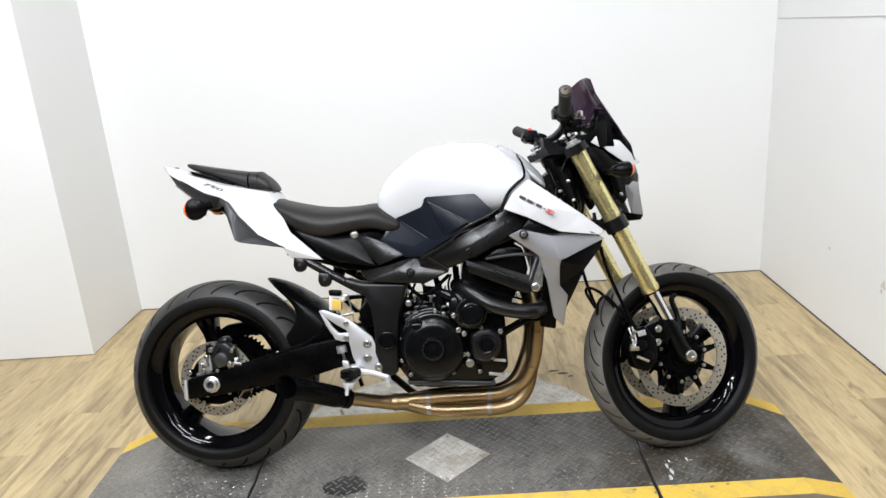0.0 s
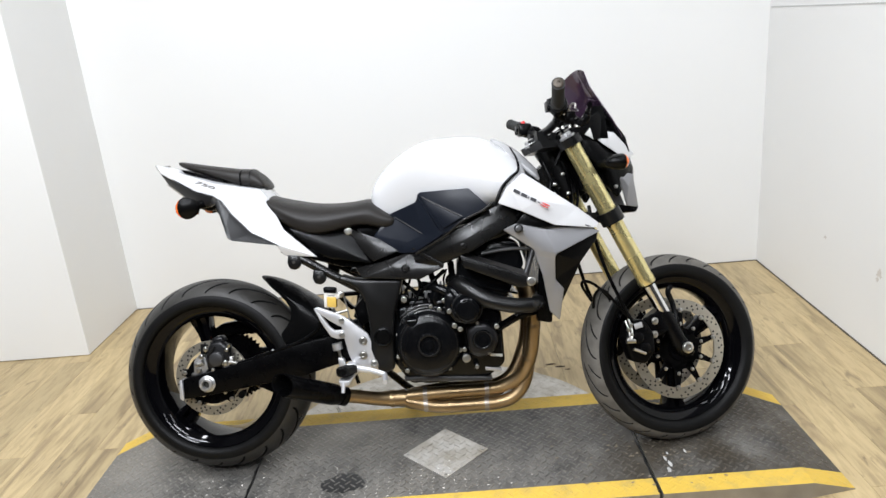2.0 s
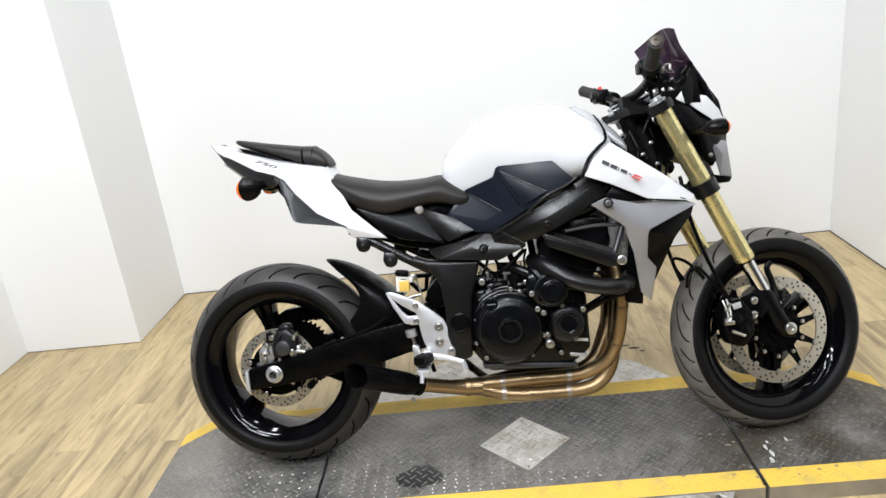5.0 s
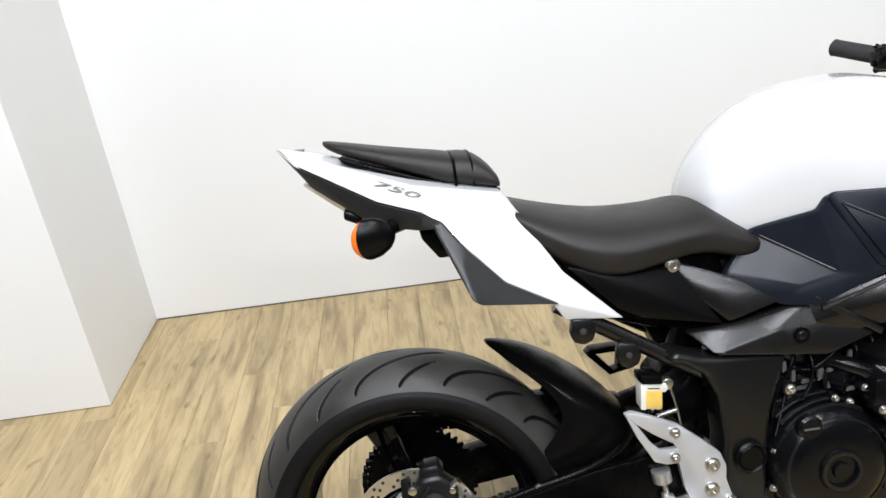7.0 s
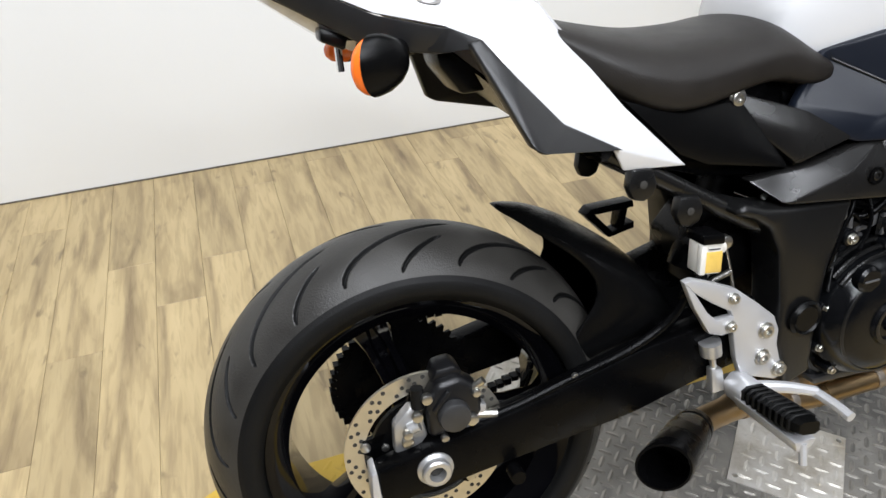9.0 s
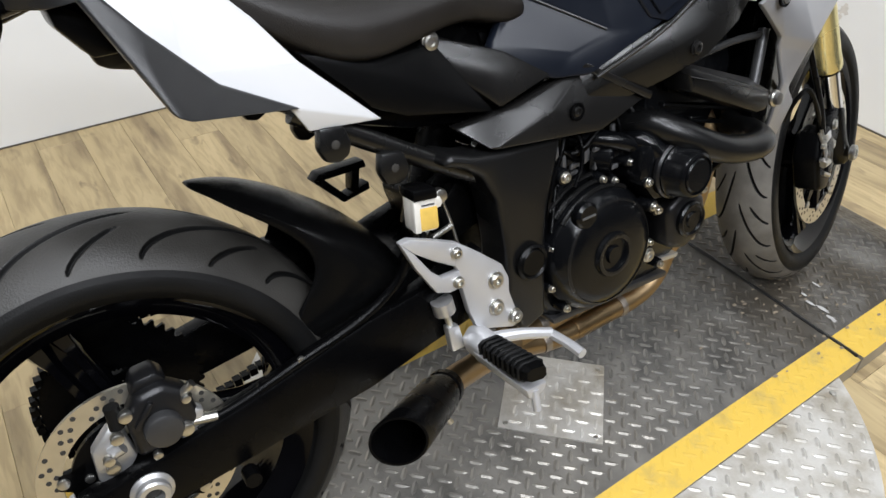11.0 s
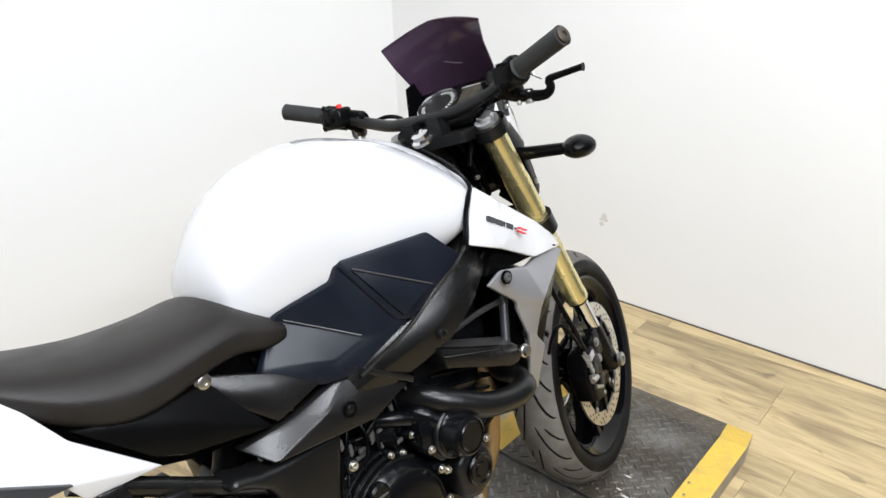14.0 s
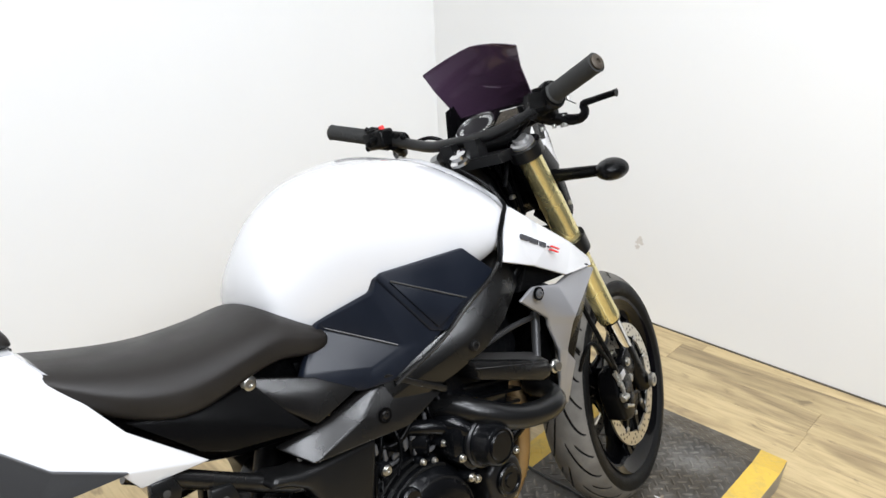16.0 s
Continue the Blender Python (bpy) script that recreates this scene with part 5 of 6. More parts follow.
# extra plate whose grey paint stands for light on the bar's top
part("guard_bar_top", facets([(.803, .182, .656), (.985, .205, .586), (.992, .238, .568), (.803, .242, .634)], [(0, 1, 2, 3)], .006, .002), LIT_BAR, gb, "upper face of the bar, painted grey as if lit")
part("guard_bolt", lathe([(0, 0), (.013, 0), (.013, .004), (.010, .006), (.009, .012), (0, .013)], V(.999, .240, .556), (0, -1, 0), 16, closed=False), BOLT, gb)
part("guard_brace", tube([V(.80, .165, .665), V(.90, .20, .69), V(.94, .2, .705)], .008), FRAME, gb)
part("guard_brace", tube([V(.862, .198, .645), V(.94, .202, .652), V(1.012, .20, .648)], .0055, 10), CASTING, gb)
bolt(gb, .806, .185, .715, .011, .006, material=BLACK)
# radiator
rad = part("radiator", loft([[V(1.02 + .03 * k, s_ * .17, .44 + .25 * k * 1.0) for s_ in (1, -1)] + [V(1.052 + .03 * k, s_ * .17, .43 + .25 * k) for s_ in (-1, 1)] for k in (0, 1)]), BLACK, bike, "black radiator behind the forks")
for s_ in (1, -1):
    part("radiator_tank", prism([(1.012, .43), (1.058, .42), (1.090, .69), (1.044, .70)], .165 * s_, .19 * s_, .006), BLACK, rad)
part("lower_hose", tube([V(.885, .14, .40), V(.92, .16, .425), V(.97, .17, .45), V(1.02, .15, .455)], .012), BLACK, bike)

# scoops
for fl in (1, -1):
    part("air_scoop", facets([(.920, .240, .788), (.950, .226, .834), (1.002, .202, .872), (1.093, .208, .803), (1.154, .212, .757), (1.216, .204, .705), (1.198, .222, .694), (1.078, .248, .712), (.985, .252, .760), (1.04, .248, .785), (.955, .246, .825)],
                                  [(0, 1, 10, 8), (10, 9, 8), (1, 2, 10), (2, 3, 9, 10), (3, 4, 9), (4, 7, 8, 9), (4, 5, 6, 7)], .012, .007, fl), WHITE, bike, "gloss white air scoop with a small dark and red decal")
    gs = part("radiator_shroud", facets([(.928, .254, .711), (.966, .258, .727), (1.164, .213, .705), (1.214, .215, .683), (1.014, .236, .646), (1.076, .255, .630), (1.073, .247, .615), (1.017, .231, .631),
                                         (1.034, .234, .571), (1.073, .220, .553), (1.096, .218, .523), (1.082, .188, .426), (1.052, .198, .458), (1.055, .240, .702)],
                                        [(0, 1, 4), (1, 13, 5, 4), (13, 2, 5), (2, 3, 5), (4, 5, 6, 7), (7, 6, 9, 8), (8, 9, 12), (9, 10, 11, 12)], .010, .005, fl), SILVER, bike, "silver-grey radiator shroud")
    part("shroud_front", facets([(1.208, .206, .679), (1.076, .246, .628), (1.073, .238, .613), (1.073, .212, .553), (1.094, .210, .523), (1.092, .198, .485), (1.152, .208, .598), (1.202, .204, .658)],
                                [(0, 1, 6, 7), (1, 2, 3, 6), (3, 4, 6), (4, 5, 6)], .008, .002, fl), PLASTIC, gs, "dark recessed front face")
    bolt(gs, .972, .260 * fl, .712, .0075, .005, axis=(0, -fl, 0), material=CAP)
    part("bolt_recess", lathe([(.0095, 0), (.0125, 0), (.0125, .004), (.0095, .004)], V(.972, .258 * fl, .712), (0, -fl, 0), 20), BLACK, gs)
    part("scoop_bracket", tube([V(.965, .20 * fl, .735), V(1.0, .21 * fl, .765)], .009, straight=True), BLACK, gs)
    part("scoop_gap_panel", prism([(.96, .715), (1.19, .698), (1.10, .74), (1.0, .762)], .17 * fl, .225 * fl, .004), PLASTIC, gs)


def decal(points, r_of, parent, material, name="decal"):
    bm = bmesh.new()
    a = [bm.verts.new(V(u, r_of(u, h) + .0012, h)) for u, h in points]
    b = [bm.verts.new(V(u, r_of(u, h) - .004, h)) for u, h in points]
    bm.faces.new(a)
    for k in range(len(a)):
        j = (k + 1) % len(a)
        bm.faces.new((a[k], b[k], b[j], a[j]))
    bmesh.ops.recalc_face_normals(bm, faces=bm.faces)
    return part(name, bm, material, parent, smooth=None)


ws0 = bpy.data.objects["air_scoop"]
for s0, s1, y0, y1, ink in ((.0, .15, -.21, .21, INK), (.18, .32, -.21, .21, INK), (.345, .36, -.21, .21, INK), (.40, .53, -.21, .21, INK), (.57, .62, -.05, .05, INK), (.65, .82, -.22, -.10, RED), (.67, .84, .10, .22, RED)):
    quad = []
    for s_, y in ((s0, y0), (s1, y0), (s1, y1), (s0, y1)):
        u, h = .968 + .116 * s_ + .010 * y, .822 - .068 * s_ + .019 * y
        quad.append((u, h))
    decal(quad, lambda u, h: .2486 + .085 * max(0.0, .825 - (u - .955) * .47 - h), ws0, ink)

# ---- exhaust ----
ex = part("exhaust", tube([V(1.0, .10, .52), V(1.012, .115, .46), V(1.010, .109, .40), V(.997, .095, .315), V(.967, .070, .245), V(.912, .052, .209), V(.852, .047, .199), V(.72, .049, .200), V(.62, .052, .199), V(.567, .053, .194)], .0205, 18), TITAN, bike, "heat-tinted brown steel exhaust header")
for pts in (([(1.0, .05, .52), (1.005, .06, .42), (.995, .062, .32), (.985, .058, .25), (.965, .056, .20), (.93, .056, .168), (.885, .056, .156), (.843, .056, .155), (.70, .056, .158), (.62, .055, .175), (.567, .053, .194)]),
            ([(1.0, -.04, .52), (1.005, -.02, .42), (.98, -.01, .30), (.90, .0, .205), (.70, .0, .200), (.60, .03, .196)]),
            ([(1.0, -.11, .52), (1.01, -.10, .42), (.985, -.06, .30), (.90, -.04, .175), (.70, -.02, .165), (.60, .02, .185)])):
    part("header_pipe", tube([V(*p) for p in pts], .0205, 16), TITAN, ex)
part("link_pipe", tube([V(.59, .052, .193), V(.55, .058, .196), V(.50, .075, .205), V(.44, .102, .224), V(.39, .132, .240)], (.029, .026, .0215, .0215, .0215), 18), TITAN, ex)
for u, r, h, rr in ((.852, .047, .199, .0222), (.735, .049, .200, .0218), (.655, .051, .200, .0222), (.848, .056, .155, .0222), (.735, .056, .157, .0218), (.655, .056, .167, .0222), (.550, .058, .196, .0275), (.99, .088, .295, .022), (1.010, .109, .405, .0215)):
    d = Vector((1, 0, 0.0)) if u < .9 else Vector((.25, 0, .96))
    part("weld_band", lathe([(rr * .9, -.007), (rr, -.007), (rr + .0006, 0), (rr, .007), (rr * .9, .007)], V(u, r, h), d, 24), WELD if .0221 < rr < .0223 else TITAN, ex)
mu_a, mu_b = V(.400, .126, .236), V(.252, .262, .317)
mu_d = (mu_b - mu_a).normalized()
muf = lathe([(.021, -.012), (.025, -.012), (.027, .002), (.031, .020), (.033, .034), (.034, .208), (.033, .212), (.030, .212), (.029, .204), (.029, .08), (.0, .08)], mu_a, mu_d, 36, closed=False)
for v in muf.verts:
    along = (v.co - mu_a).dot(mu_d)
    if along > .19:
        v.co += mu_d * (.75 * (v.co - mu_a - mu_d * along).y)
part("muffler", muf, BLACK, ex, "short matt black open muffler")
part("muffler_clamp", lathe([(.027, -.014), (.030, -.014), (.030, .004), (.027, .004)], mu_a, mu_d, 24), BLACK, ex)
part("clamp_screw", tube([mu_a + Vector((-.012, -.02, -.03)), mu_a + Vector((-.006, -.022, -.045))], .005, 8, straight=True), BOLT, ex)

# ---- rider's foot controls ----
rs = part("rearset_plate", merge(prism([(.348, .518), (.362, .520), (.398, .505), (.434, .488), (.446, .466), (.424, .456), (.394, .476), (.366, .498)], .152, .1645, .0018),
                                 prism([(.348, .518), (.366, .498), (.388, .462), (.404, .446), (.436, .446), (.436, .420), (.412, .420), (.392, .428), (.366, .474)], .152, .1648, .0018),
                                 prism([(.434, .488), (.470, .458), (.503, .428), (.520, .384), (.534, .338), (.528, .322), (.512, .318), (.478, .332), (.452, .340), (.440, .374), (.432, .420), (.430, .448), (.424, .458)], .152, .1651, .0018)), SATIN_ALU, bike, "bare silver aluminium footrest bracket")
for u, h, rad in ((.488, .409, .0105), (.485, .365, .0105), (.517, .336, .0105), (.428, .476, .007), (.426, .432, .007)):
    bolt(rs, u, .165, h, rad, .008)
part("peg_hanger", prism([(.440, .350), (.462, .345), (.470, .322), (.452, .300), (.430, .310), (.425, .335)], .155, .195, .005), SATIN_ALU, rs)
part("footpeg", loft([[V(.448 - .010 * k / 5, .19 + .118 * k / 5, .330 + .020 * k / 5) + Vector((.017 * x * w_, -.003 * x, .013 * y * w_)) for x, y in ((-1, -.6), (-.6, -1), (.6, -1), (1, -.6), (1, .6), (.6, 1), (-.6, 1), (-1, .6))] for k, w_ in ((0, .8), (.6, 1), (2.5, 1.05), (4.4, 1.0), (5, .75))]), PLASTIC, rs, "ribbed black rubber footpeg")
for k in range(9):
    q = .3 + k * .5
    part("peg_rib", loft([[V(.448 - .010 * g / 5, .19 + .118 * g / 5, .330 + .020 * g / 5) + Vector((.0182 * x * w_, -.003 * x, .0142 * y * w_)) for x, y in ((-1, -.6), (-.6, -1), (.6, -1), (1, -.6), (1, .6), (.6, 1), (-.6, 1), (-1, .6))] for g, w_ in ((q - .12, .96), (q - .06, 1.05), (q + .06, 1.05), (q + .12, .96))]), RUBBER, rs)
part("peg_core", prism([(.425, .325), (.462, .322), (.455, .308), (.43, .306)], .18, .30, .004), SATIN_ALU, rs, "cast peg carrier")
part("peg_feeler", tube([V(.440, .298, .318), V(.437, .305, .290)], .0055, 10, straight=True), SATIN_ALU, rs)
part("brake_pedal", tube([V(.448, .178, .330), V(.50, .192, .324), V(.549, .208, .311)], (.011, .009, .008), 10), SATIN_ALU, rs, "silver brake pedal")
part("pedal_toe", tube([V(.548, .205, .310), V(.553, .240, .306), V(.554, .268, .302)], .0075, 10), SATIN_ALU, rs)
part("brake_master", tube([V(.405, .150, .405), V(.408, .150, .385)], .016, 16, straight=True), ALU, rs)
part("brake_pushrod", tube([V(.408, .150, .390), V(.416, .150, .345)], .005, 10, straight=True), BOLT, rs)
part("pushrod_clevis", prism([(.405, .362), (.425, .358), (.432, .318), (.408, .318)], .142, .158, .004), ALU, rs)
part("pedal_spring", tube([V(.45, .165, .33), V(.462, .16, .28)], .006, 10, straight=True), BLACK, rs)
# side stand on the far side
st_ = part("side_stand", tube([V(.50, -.11, .27), V(.57, -.23, .165), V(.615, -.336, .096)], .013, 12), BLACK, bike, "black side stand")
part("stand_foot", prism([(.575, .099), (.66, .099), (.66, .090), (.575, .090)], -.362, -.312, .004), BLACK, st_)
part("chain_guard", prism([(-.075, .428), (-.02, .458), (.10, .472), (.28, .462), (.42, .435), (.42, .40), (.20, .425), (.04, .422), (-.055, .402)], -.128, -.092, .006), PLASTIC, bike, "black plastic chain guard")

# ---- front end, turned with the steering ----
def fork_at(h, r, du=0.0):
    u = AXLE_F.x - (h - AXLE_F.z) * math.tan(radians(RAKE)) + du
    return V(u, r + .013, h)


for fl in (1, -1):
    r = .105 * fl
    fk = steered(part("fork_leg", lathe([(0, 0), (.0265, 0), (.0275, .003), (.0275, .02), (.0262, .026), (.0258, .20), (.0272, .215), (.0272, .36), (.0258, .375), (.0255, .505), (.022, .507), (0, .507)], fork_at(.498, r), FORK_DIR, 32, closed=False), GOLD, bike, "gold anodised fork leg"))
    part("fork_slider", tube([fork_at(.37, r), fork_at(.505, r)], .0205, 24, straight=True), CHROME, fk, "chromed lower tube")
    part("dust_seal", lathe([(.021, -.004), (.026, -.004), (.026, .004), (.021, .004)], fork_at(.497, r), FORK_DIR, 24), BLACK, fk)
    part("fork_bottom", loft([[fork_at(h, r) + Vector((w_ * math.cos(2 * math.pi * k / 14), w_ * .85 * math.sin(2 * math.pi * k / 14), 0)) for k in range(14)] for h, w_ in ((.408, .024), (.395, .027), (.33, .026), (.30, .030), (.272, .028), (.262, .018))]), PLASTIC, fk, "black fork bottom")
    part("fork_cap", lathe([(0, 0), (.025, 0), (.025, .006), (.018, .008), (.016, .016), (0, .016)], fork_at(.957, r), FORK_DIR, 20, closed=False), ALU, fk, "bare metal fork cap")
    part("axle_end", lathe([(0, 0), (.017, 0), (.017, .008), (.014, .010), (.008, .010), (.008, .002), (0, .002)], fork_at(.292, .134 * fl), (0, -fl, 0), 20, closed=False), BOLT, fk, "hollow silver axle end")
    fc_ = part("front_caliper", prism([(1.240, .350), (1.256, .398), (1.306, .404), (1.338, .356), (1.336, .300), (1.302, .266), (1.258, .280)], .060 * fl, .112 * fl, .010, 3), BLACK, bike, "black front brake caliper")
    braked(fc_)
    for u, h in ((1.282, .350), (1.302, .315)):
        part("caliper_piston_cap", knob(.017, .006, V(u, .111 * fl, h), (0, -fl, 0)), PLASTIC, fc_)
    part("caliper_mount", prism([(1.312, .402), (1.375, .422), (1.405, .375), (1.37, .345), (1.33, .345)], .085 * fl, .103 * fl, .004), BLACK, fc_)
    for u, h in ((1.345, .392), (1.340, .352)):
        bolt(fc_, u, .104 * fl, h, .009, .006, axis=(0, -fl, 0))
    part("banjo", tube([V(1.258, .108 * fl, .408), V(1.262, .116 * fl, .372), V(1.256, .120 * fl, .348)], .0034, 10), BOLT, fc_, "zinc hose banjo")
    part("banjo_pipe", tube([V(1.247, .108 * fl, .405), V(1.251, .118 * fl, .372), V(1.249, .122 * fl, .345)], .0030, 10), BOLT, fc_)
    part("banjo_bolt", tube([V(1.238, .122 * fl, .344), V(1.266, .122 * fl, .342)], .0065, 10, straight=True), BOLT, fc_, "bright banjo bolt")
    for u, h in ((1.259, .392), (1.250, .378), (1.258, .362), (1.247, .350)):
        part("hose_nut", knob(.0058, .009, V(u, .113 * fl, h), (0, -fl, 0), 8), BOLT, fc_)
    part("pad_pin", tube([V(1.262, .114 * fl, .318), V(1.300, .114 * fl, .300)], .005, 8, straight=True), BOLT, fc_)
    part("caliper_window", prism([(1.270, .392), (1.296, .396), (1.300, .380), (1.274, .376)], .112 * fl, .115 * fl, .001), SATIN_ALU, fc_)
    part("fender_stay", tube([fork_at(.355, r, .02), V(1.425, r, .42), V(1.412, r, .462), V(1.425, r, .480)], .0085, 10), PLASTIC, fk)
for fl in (1, -1):
    braked(part("front_brake_hose", tube([V(1.268, .108 * fl, .40), V(1.24, .11 * fl, .46), V(1.205, .10 * fl, .56), V(1.185, .085 * fl, .66), V(1.19, .05 * fl, .76)], .0055, 10), BLACK, bike))
part("sensor_loop", tube([V(1.196, .10, .462), V(1.170, .10, .510), V(1.178, .10, .526), V(1.215, .10, .507), V(1.26, .10, .452), V(1.277, .105, .40)], .0048, 10), BLACK, bike)
braked(part("sensor_lead", tube([V(1.27, .10, .40), V(1.225, .11, .455), V(1.185, .105, .505), V(1.165, .09, .49), V(1.165, .07, .45)], .0045, 10), BLACK, bike))
steered(part("lower_clamp", merge(*[lathe([(.026, -.020), (.036, -.020), (.036, .020), (.026, .020)], fork_at(.712, .105 * fl), FORK_DIR, 28) for fl in (1, -1)], loft([[fork_at(.712, r) + FORK_DIR * z + Vector((x, 0, 0)) for x, z in ((-.075, -.018), (.02, -.018), (.02, .018), (-.075, .018))] for r in (-.085, .085)])), FRAME, bike, "black lower fork clamp"))
uc = steered(part("upper_clamp", merge(*[lathe([(.026, -.013), (.037, -.013), (.037, .013), (.026, .013)], fork_at(.945, .105 * fl), FORK_DIR, 28) for fl in (1, -1)], loft([[fork_at(.945, r) + FORK_DIR * z + Vector((x, 0, 0)) for x, z in ((-.085, -.012), (.02, -.012), (.02, .012), (-.085, .012))] for r in (-.09, .09)])), FRAME, bike, "black upper fork clamp"))
part("stem_nut", lathe([(0, 0), (.024, 0), (.024, .006), (.018, .010), (.018, .018), (.012, .020), (0, .018)], V(1.048, .013, .955), FORK_DIR, 20, closed=False), CHROME, uc, "bright steering stem nut")
for r in (-.014, .046):
    part("bar_riser", loft([[V(1.074 + .018 * x + q * -.004, r - .006 + .014 * y, .95 + q * .042) for x, y in ((-1, -1), (1, -1), (1, 1), (-1, 1))] for q in (0, .6, 1)]), FRAME, uc)
part("ignition_lock", lathe([(0, 0), (.020, 0), (.020, .03), (.012, .034), (0, .032)], V(1.098, .013, .945), FORK_DIR, 18, closed=False), BLACK, uc)

for pts, rr in (([(1.13, .075, .93), (1.15, .085, .86), (1.16, .07, .78), (1.15, .06, .70)], .006), ([(1.12, .04, .94), (1.155, .06, .88), (1.185, .055, .80), (1.17, .05, .72)], .0045), ([(1.08, .09, .90), (1.10, .11, .84), (1.13, .10, .77), (1.14, .08, .70)], .0055), ([(1.10, .10, .86), (1.09, .12, .80), (1.10, .12, .74)], .004)):
    part("wiring_loom", tube([V(*p) for p in pts], rr, 8), BLACK, bike)
for u, r, h in ((1.135, .092, .86), (1.15, .085, .80), (1.105, .115, .83), (1.12, .108, .78), (1.16, .075, .74)):
    part("lead_clip", prism([(u - .006, h - .005), (u + .007, h - .003), (u + .005, h + .005), (u - .005, h + .004)], r, r + .010, .0012), BOLT, bike)

# handlebar: its own small offset from straight ahead
BAR_M = Matrix.Translation((1.062, -0.019, 1.079)) @ Matrix.Rotation(radians(5.4), 4, "Z") @ Matrix.Rotation(radians(-2.0), 4, "X") @ Matrix.Translation((-1.055, 0, -1.075))
bar_pts = [V(1.055, .360, 1.075), V(1.078, .250, 1.040), V(1.090, .20, 1.022), V(1.095, .15, 1.006), V(1.088, .09, .992), V(1.083, .04, .989)]
LB = .972
mirror = lambda ps: [Vector((p.x, -p.y * LB, p.z)) for p in ps]
bar = part("handlebar", tube(bar_pts + mirror(bar_pts)[::-1], .0125, 16, 5), FRAME, bike, "black tubular handlebar with rubber grips")
bar.matrix_basis = BAR_M
for fl in (1, -1):
    q = lambda u, r, h: V(u, r * (1 if fl > 0 else -LB), h)
    a, b = q(1.055, .360, 1.075), q(1.078, .250, 1.040)
    n_r = 26
    prof = [(0.0, 0.0), (.0185, 0.0)]
    L_ = (b - a).length
    for k in range(n_r):
        z0 = .004 + (L_ - .012) * k / n_r
        prof += [(.0172, z0), (.0178, z0 + .0012), (.0178, z0 + .0026), (.0172, z0 + .0032)]
    prof += [(.021, L_ - .006), (.021, L_), (0, L_)]
    part("grip", lathe(prof, a, b - a, 20, closed=False), GRIP, bar, "ribbed black rubber grip")
    part("bar_end", lathe([(0, 0), (.014, 0), (.014, .004), (.010, .006), (.005, .006), (.004, .003), (0, .003)], a, a - b, 16, closed=False), BARCAP, bar)
    part("switch_housing", loft([[b + (b - a).normalized() * d + Vector((.019 * w_ * math.cos(t_), 0, .024 * w_ * math.sin(t_))) for t_ in [2 * math.pi * k / 12 for k in range(12)]] for d, w_ in ((.0, .95), (.004, 1.1), (.034, 1.1), (.042, .9))]), PLASTIC, bar, "black switch housing")
    c = b + (b - a).normalized() * .02
    part("switch_block", box(c.x - .035, c.x - .008, c.y - .018, c.y + .018, c.z - .012, c.z + .018, .004), PLASTIC, bar)
    part("switch_cap", box(c.x - .030, c.x - .012, c.y - .012, c.y + .010, c.z + .016, c.z + .024, .003), BLACK, bar)
    part("perch_screw", knob(.006, .016, q(1.092, .165, 1.018), (-.2, 0, 1), 12), BLACK, bar)
    if fl < 0:
        part("switch_box", box(1.050, 1.096, .186, .239, 1.012, 1.054, .009, 3), PLASTIC, bar, "black switch box")
        part("horn_button", knob(.0065, .010, V(1.070, -.198, 1.052), (-.2, 0, 1), 14), RED, bar, "small red switch")
        part("dip_switch", box(1.044, 1.054, .202, .220, 1.028, 1.040, .003), BLACK, bar)
        part("dip_switch", box(1.044, 1.053, .224, .235, 1.020, 1.034, .003), BLACK, bar)
        part("choke_lever", tube([c + Vector((-.01, .012, .02)), c + Vector((-.018, .02, .030))], .005, 8, straight=True), BLACK, bar)
    cl = b + (b - a).normalized() * .062
    part("lever_clamp", loft([[cl + (b - a).normalized() * d + Vector((.012 + .022 * math.cos(t_), 0, .020 * math.sin(t_))) for t_ in [2 * math.pi * k / 12 for k in range(12)]] for d in (-.012, .012)]), BLACK, bar)
    part("lever", tube([q(1.120, .205, 1.000), q(1.140, .232, .986), q(1.150, .256, .984), q(1.156, .264, .995), q(1.157, .262, 1.008), q(1.152, .290, 1.012), q(1.141, .335, 1.016), q(1.140, .343, 1.016)], (.011, .011, .0095, .0085, .0075, .0065, .0062, .008), 10, 3), BLACK, bar, "black brake lever" if fl > 0 else "black clutch lever")
    part("lever_pivot", knob(.008, .024, q(1.135, .226, .974), (0, 0, 1), 12), BOLT, bar)
    part("lever_bracket", tube([q(1.086, .195, 1.016), q(1.105, .200, 1.005), q(1.128, .215, .992), q(1.142, .232, .990)], (.016, .015, .013, .010), 12), BLACK, bar)
    for k in range(3):
        part("lever_bolt", knob(.0045, .008, q(1.100 + .017 * k, .198 + .016 * k, .976), (0, 0, 1), 10), BOLT, bar)
ga, gb_ = V(1.055, .360, 1.075), V(1.078, .250, 1.040)
part("throttle_housing", lathe([(.013, -.004), (.026, -.004), (.028, .0), (.028, .012), (.025, .016), (.025, .030), (.021, .034), (.013, .034)], gb_, gb_ - ga, 28), PLASTIC, bar, "black round throttle housing")
part("brake_master_cylinder", tube([V(1.120, .205, 1.012), V(1.110, .135, .998)], .014, 14, straight=True), BLACK, bar, "black front brake master cylinder")
part("master_block", box(1.104, 1.136, -.222, -.176, .994, 1.022, .006), BLACK, bar)
part("reservoir_stay", tube([V(1.116, .214, 1.020), V(1.122, .226, 1.038), V(1.128, .246, 1.036), V(1.126, .250, 1.022)], .0032, 8), BOLT, bar, "bent bright stay")
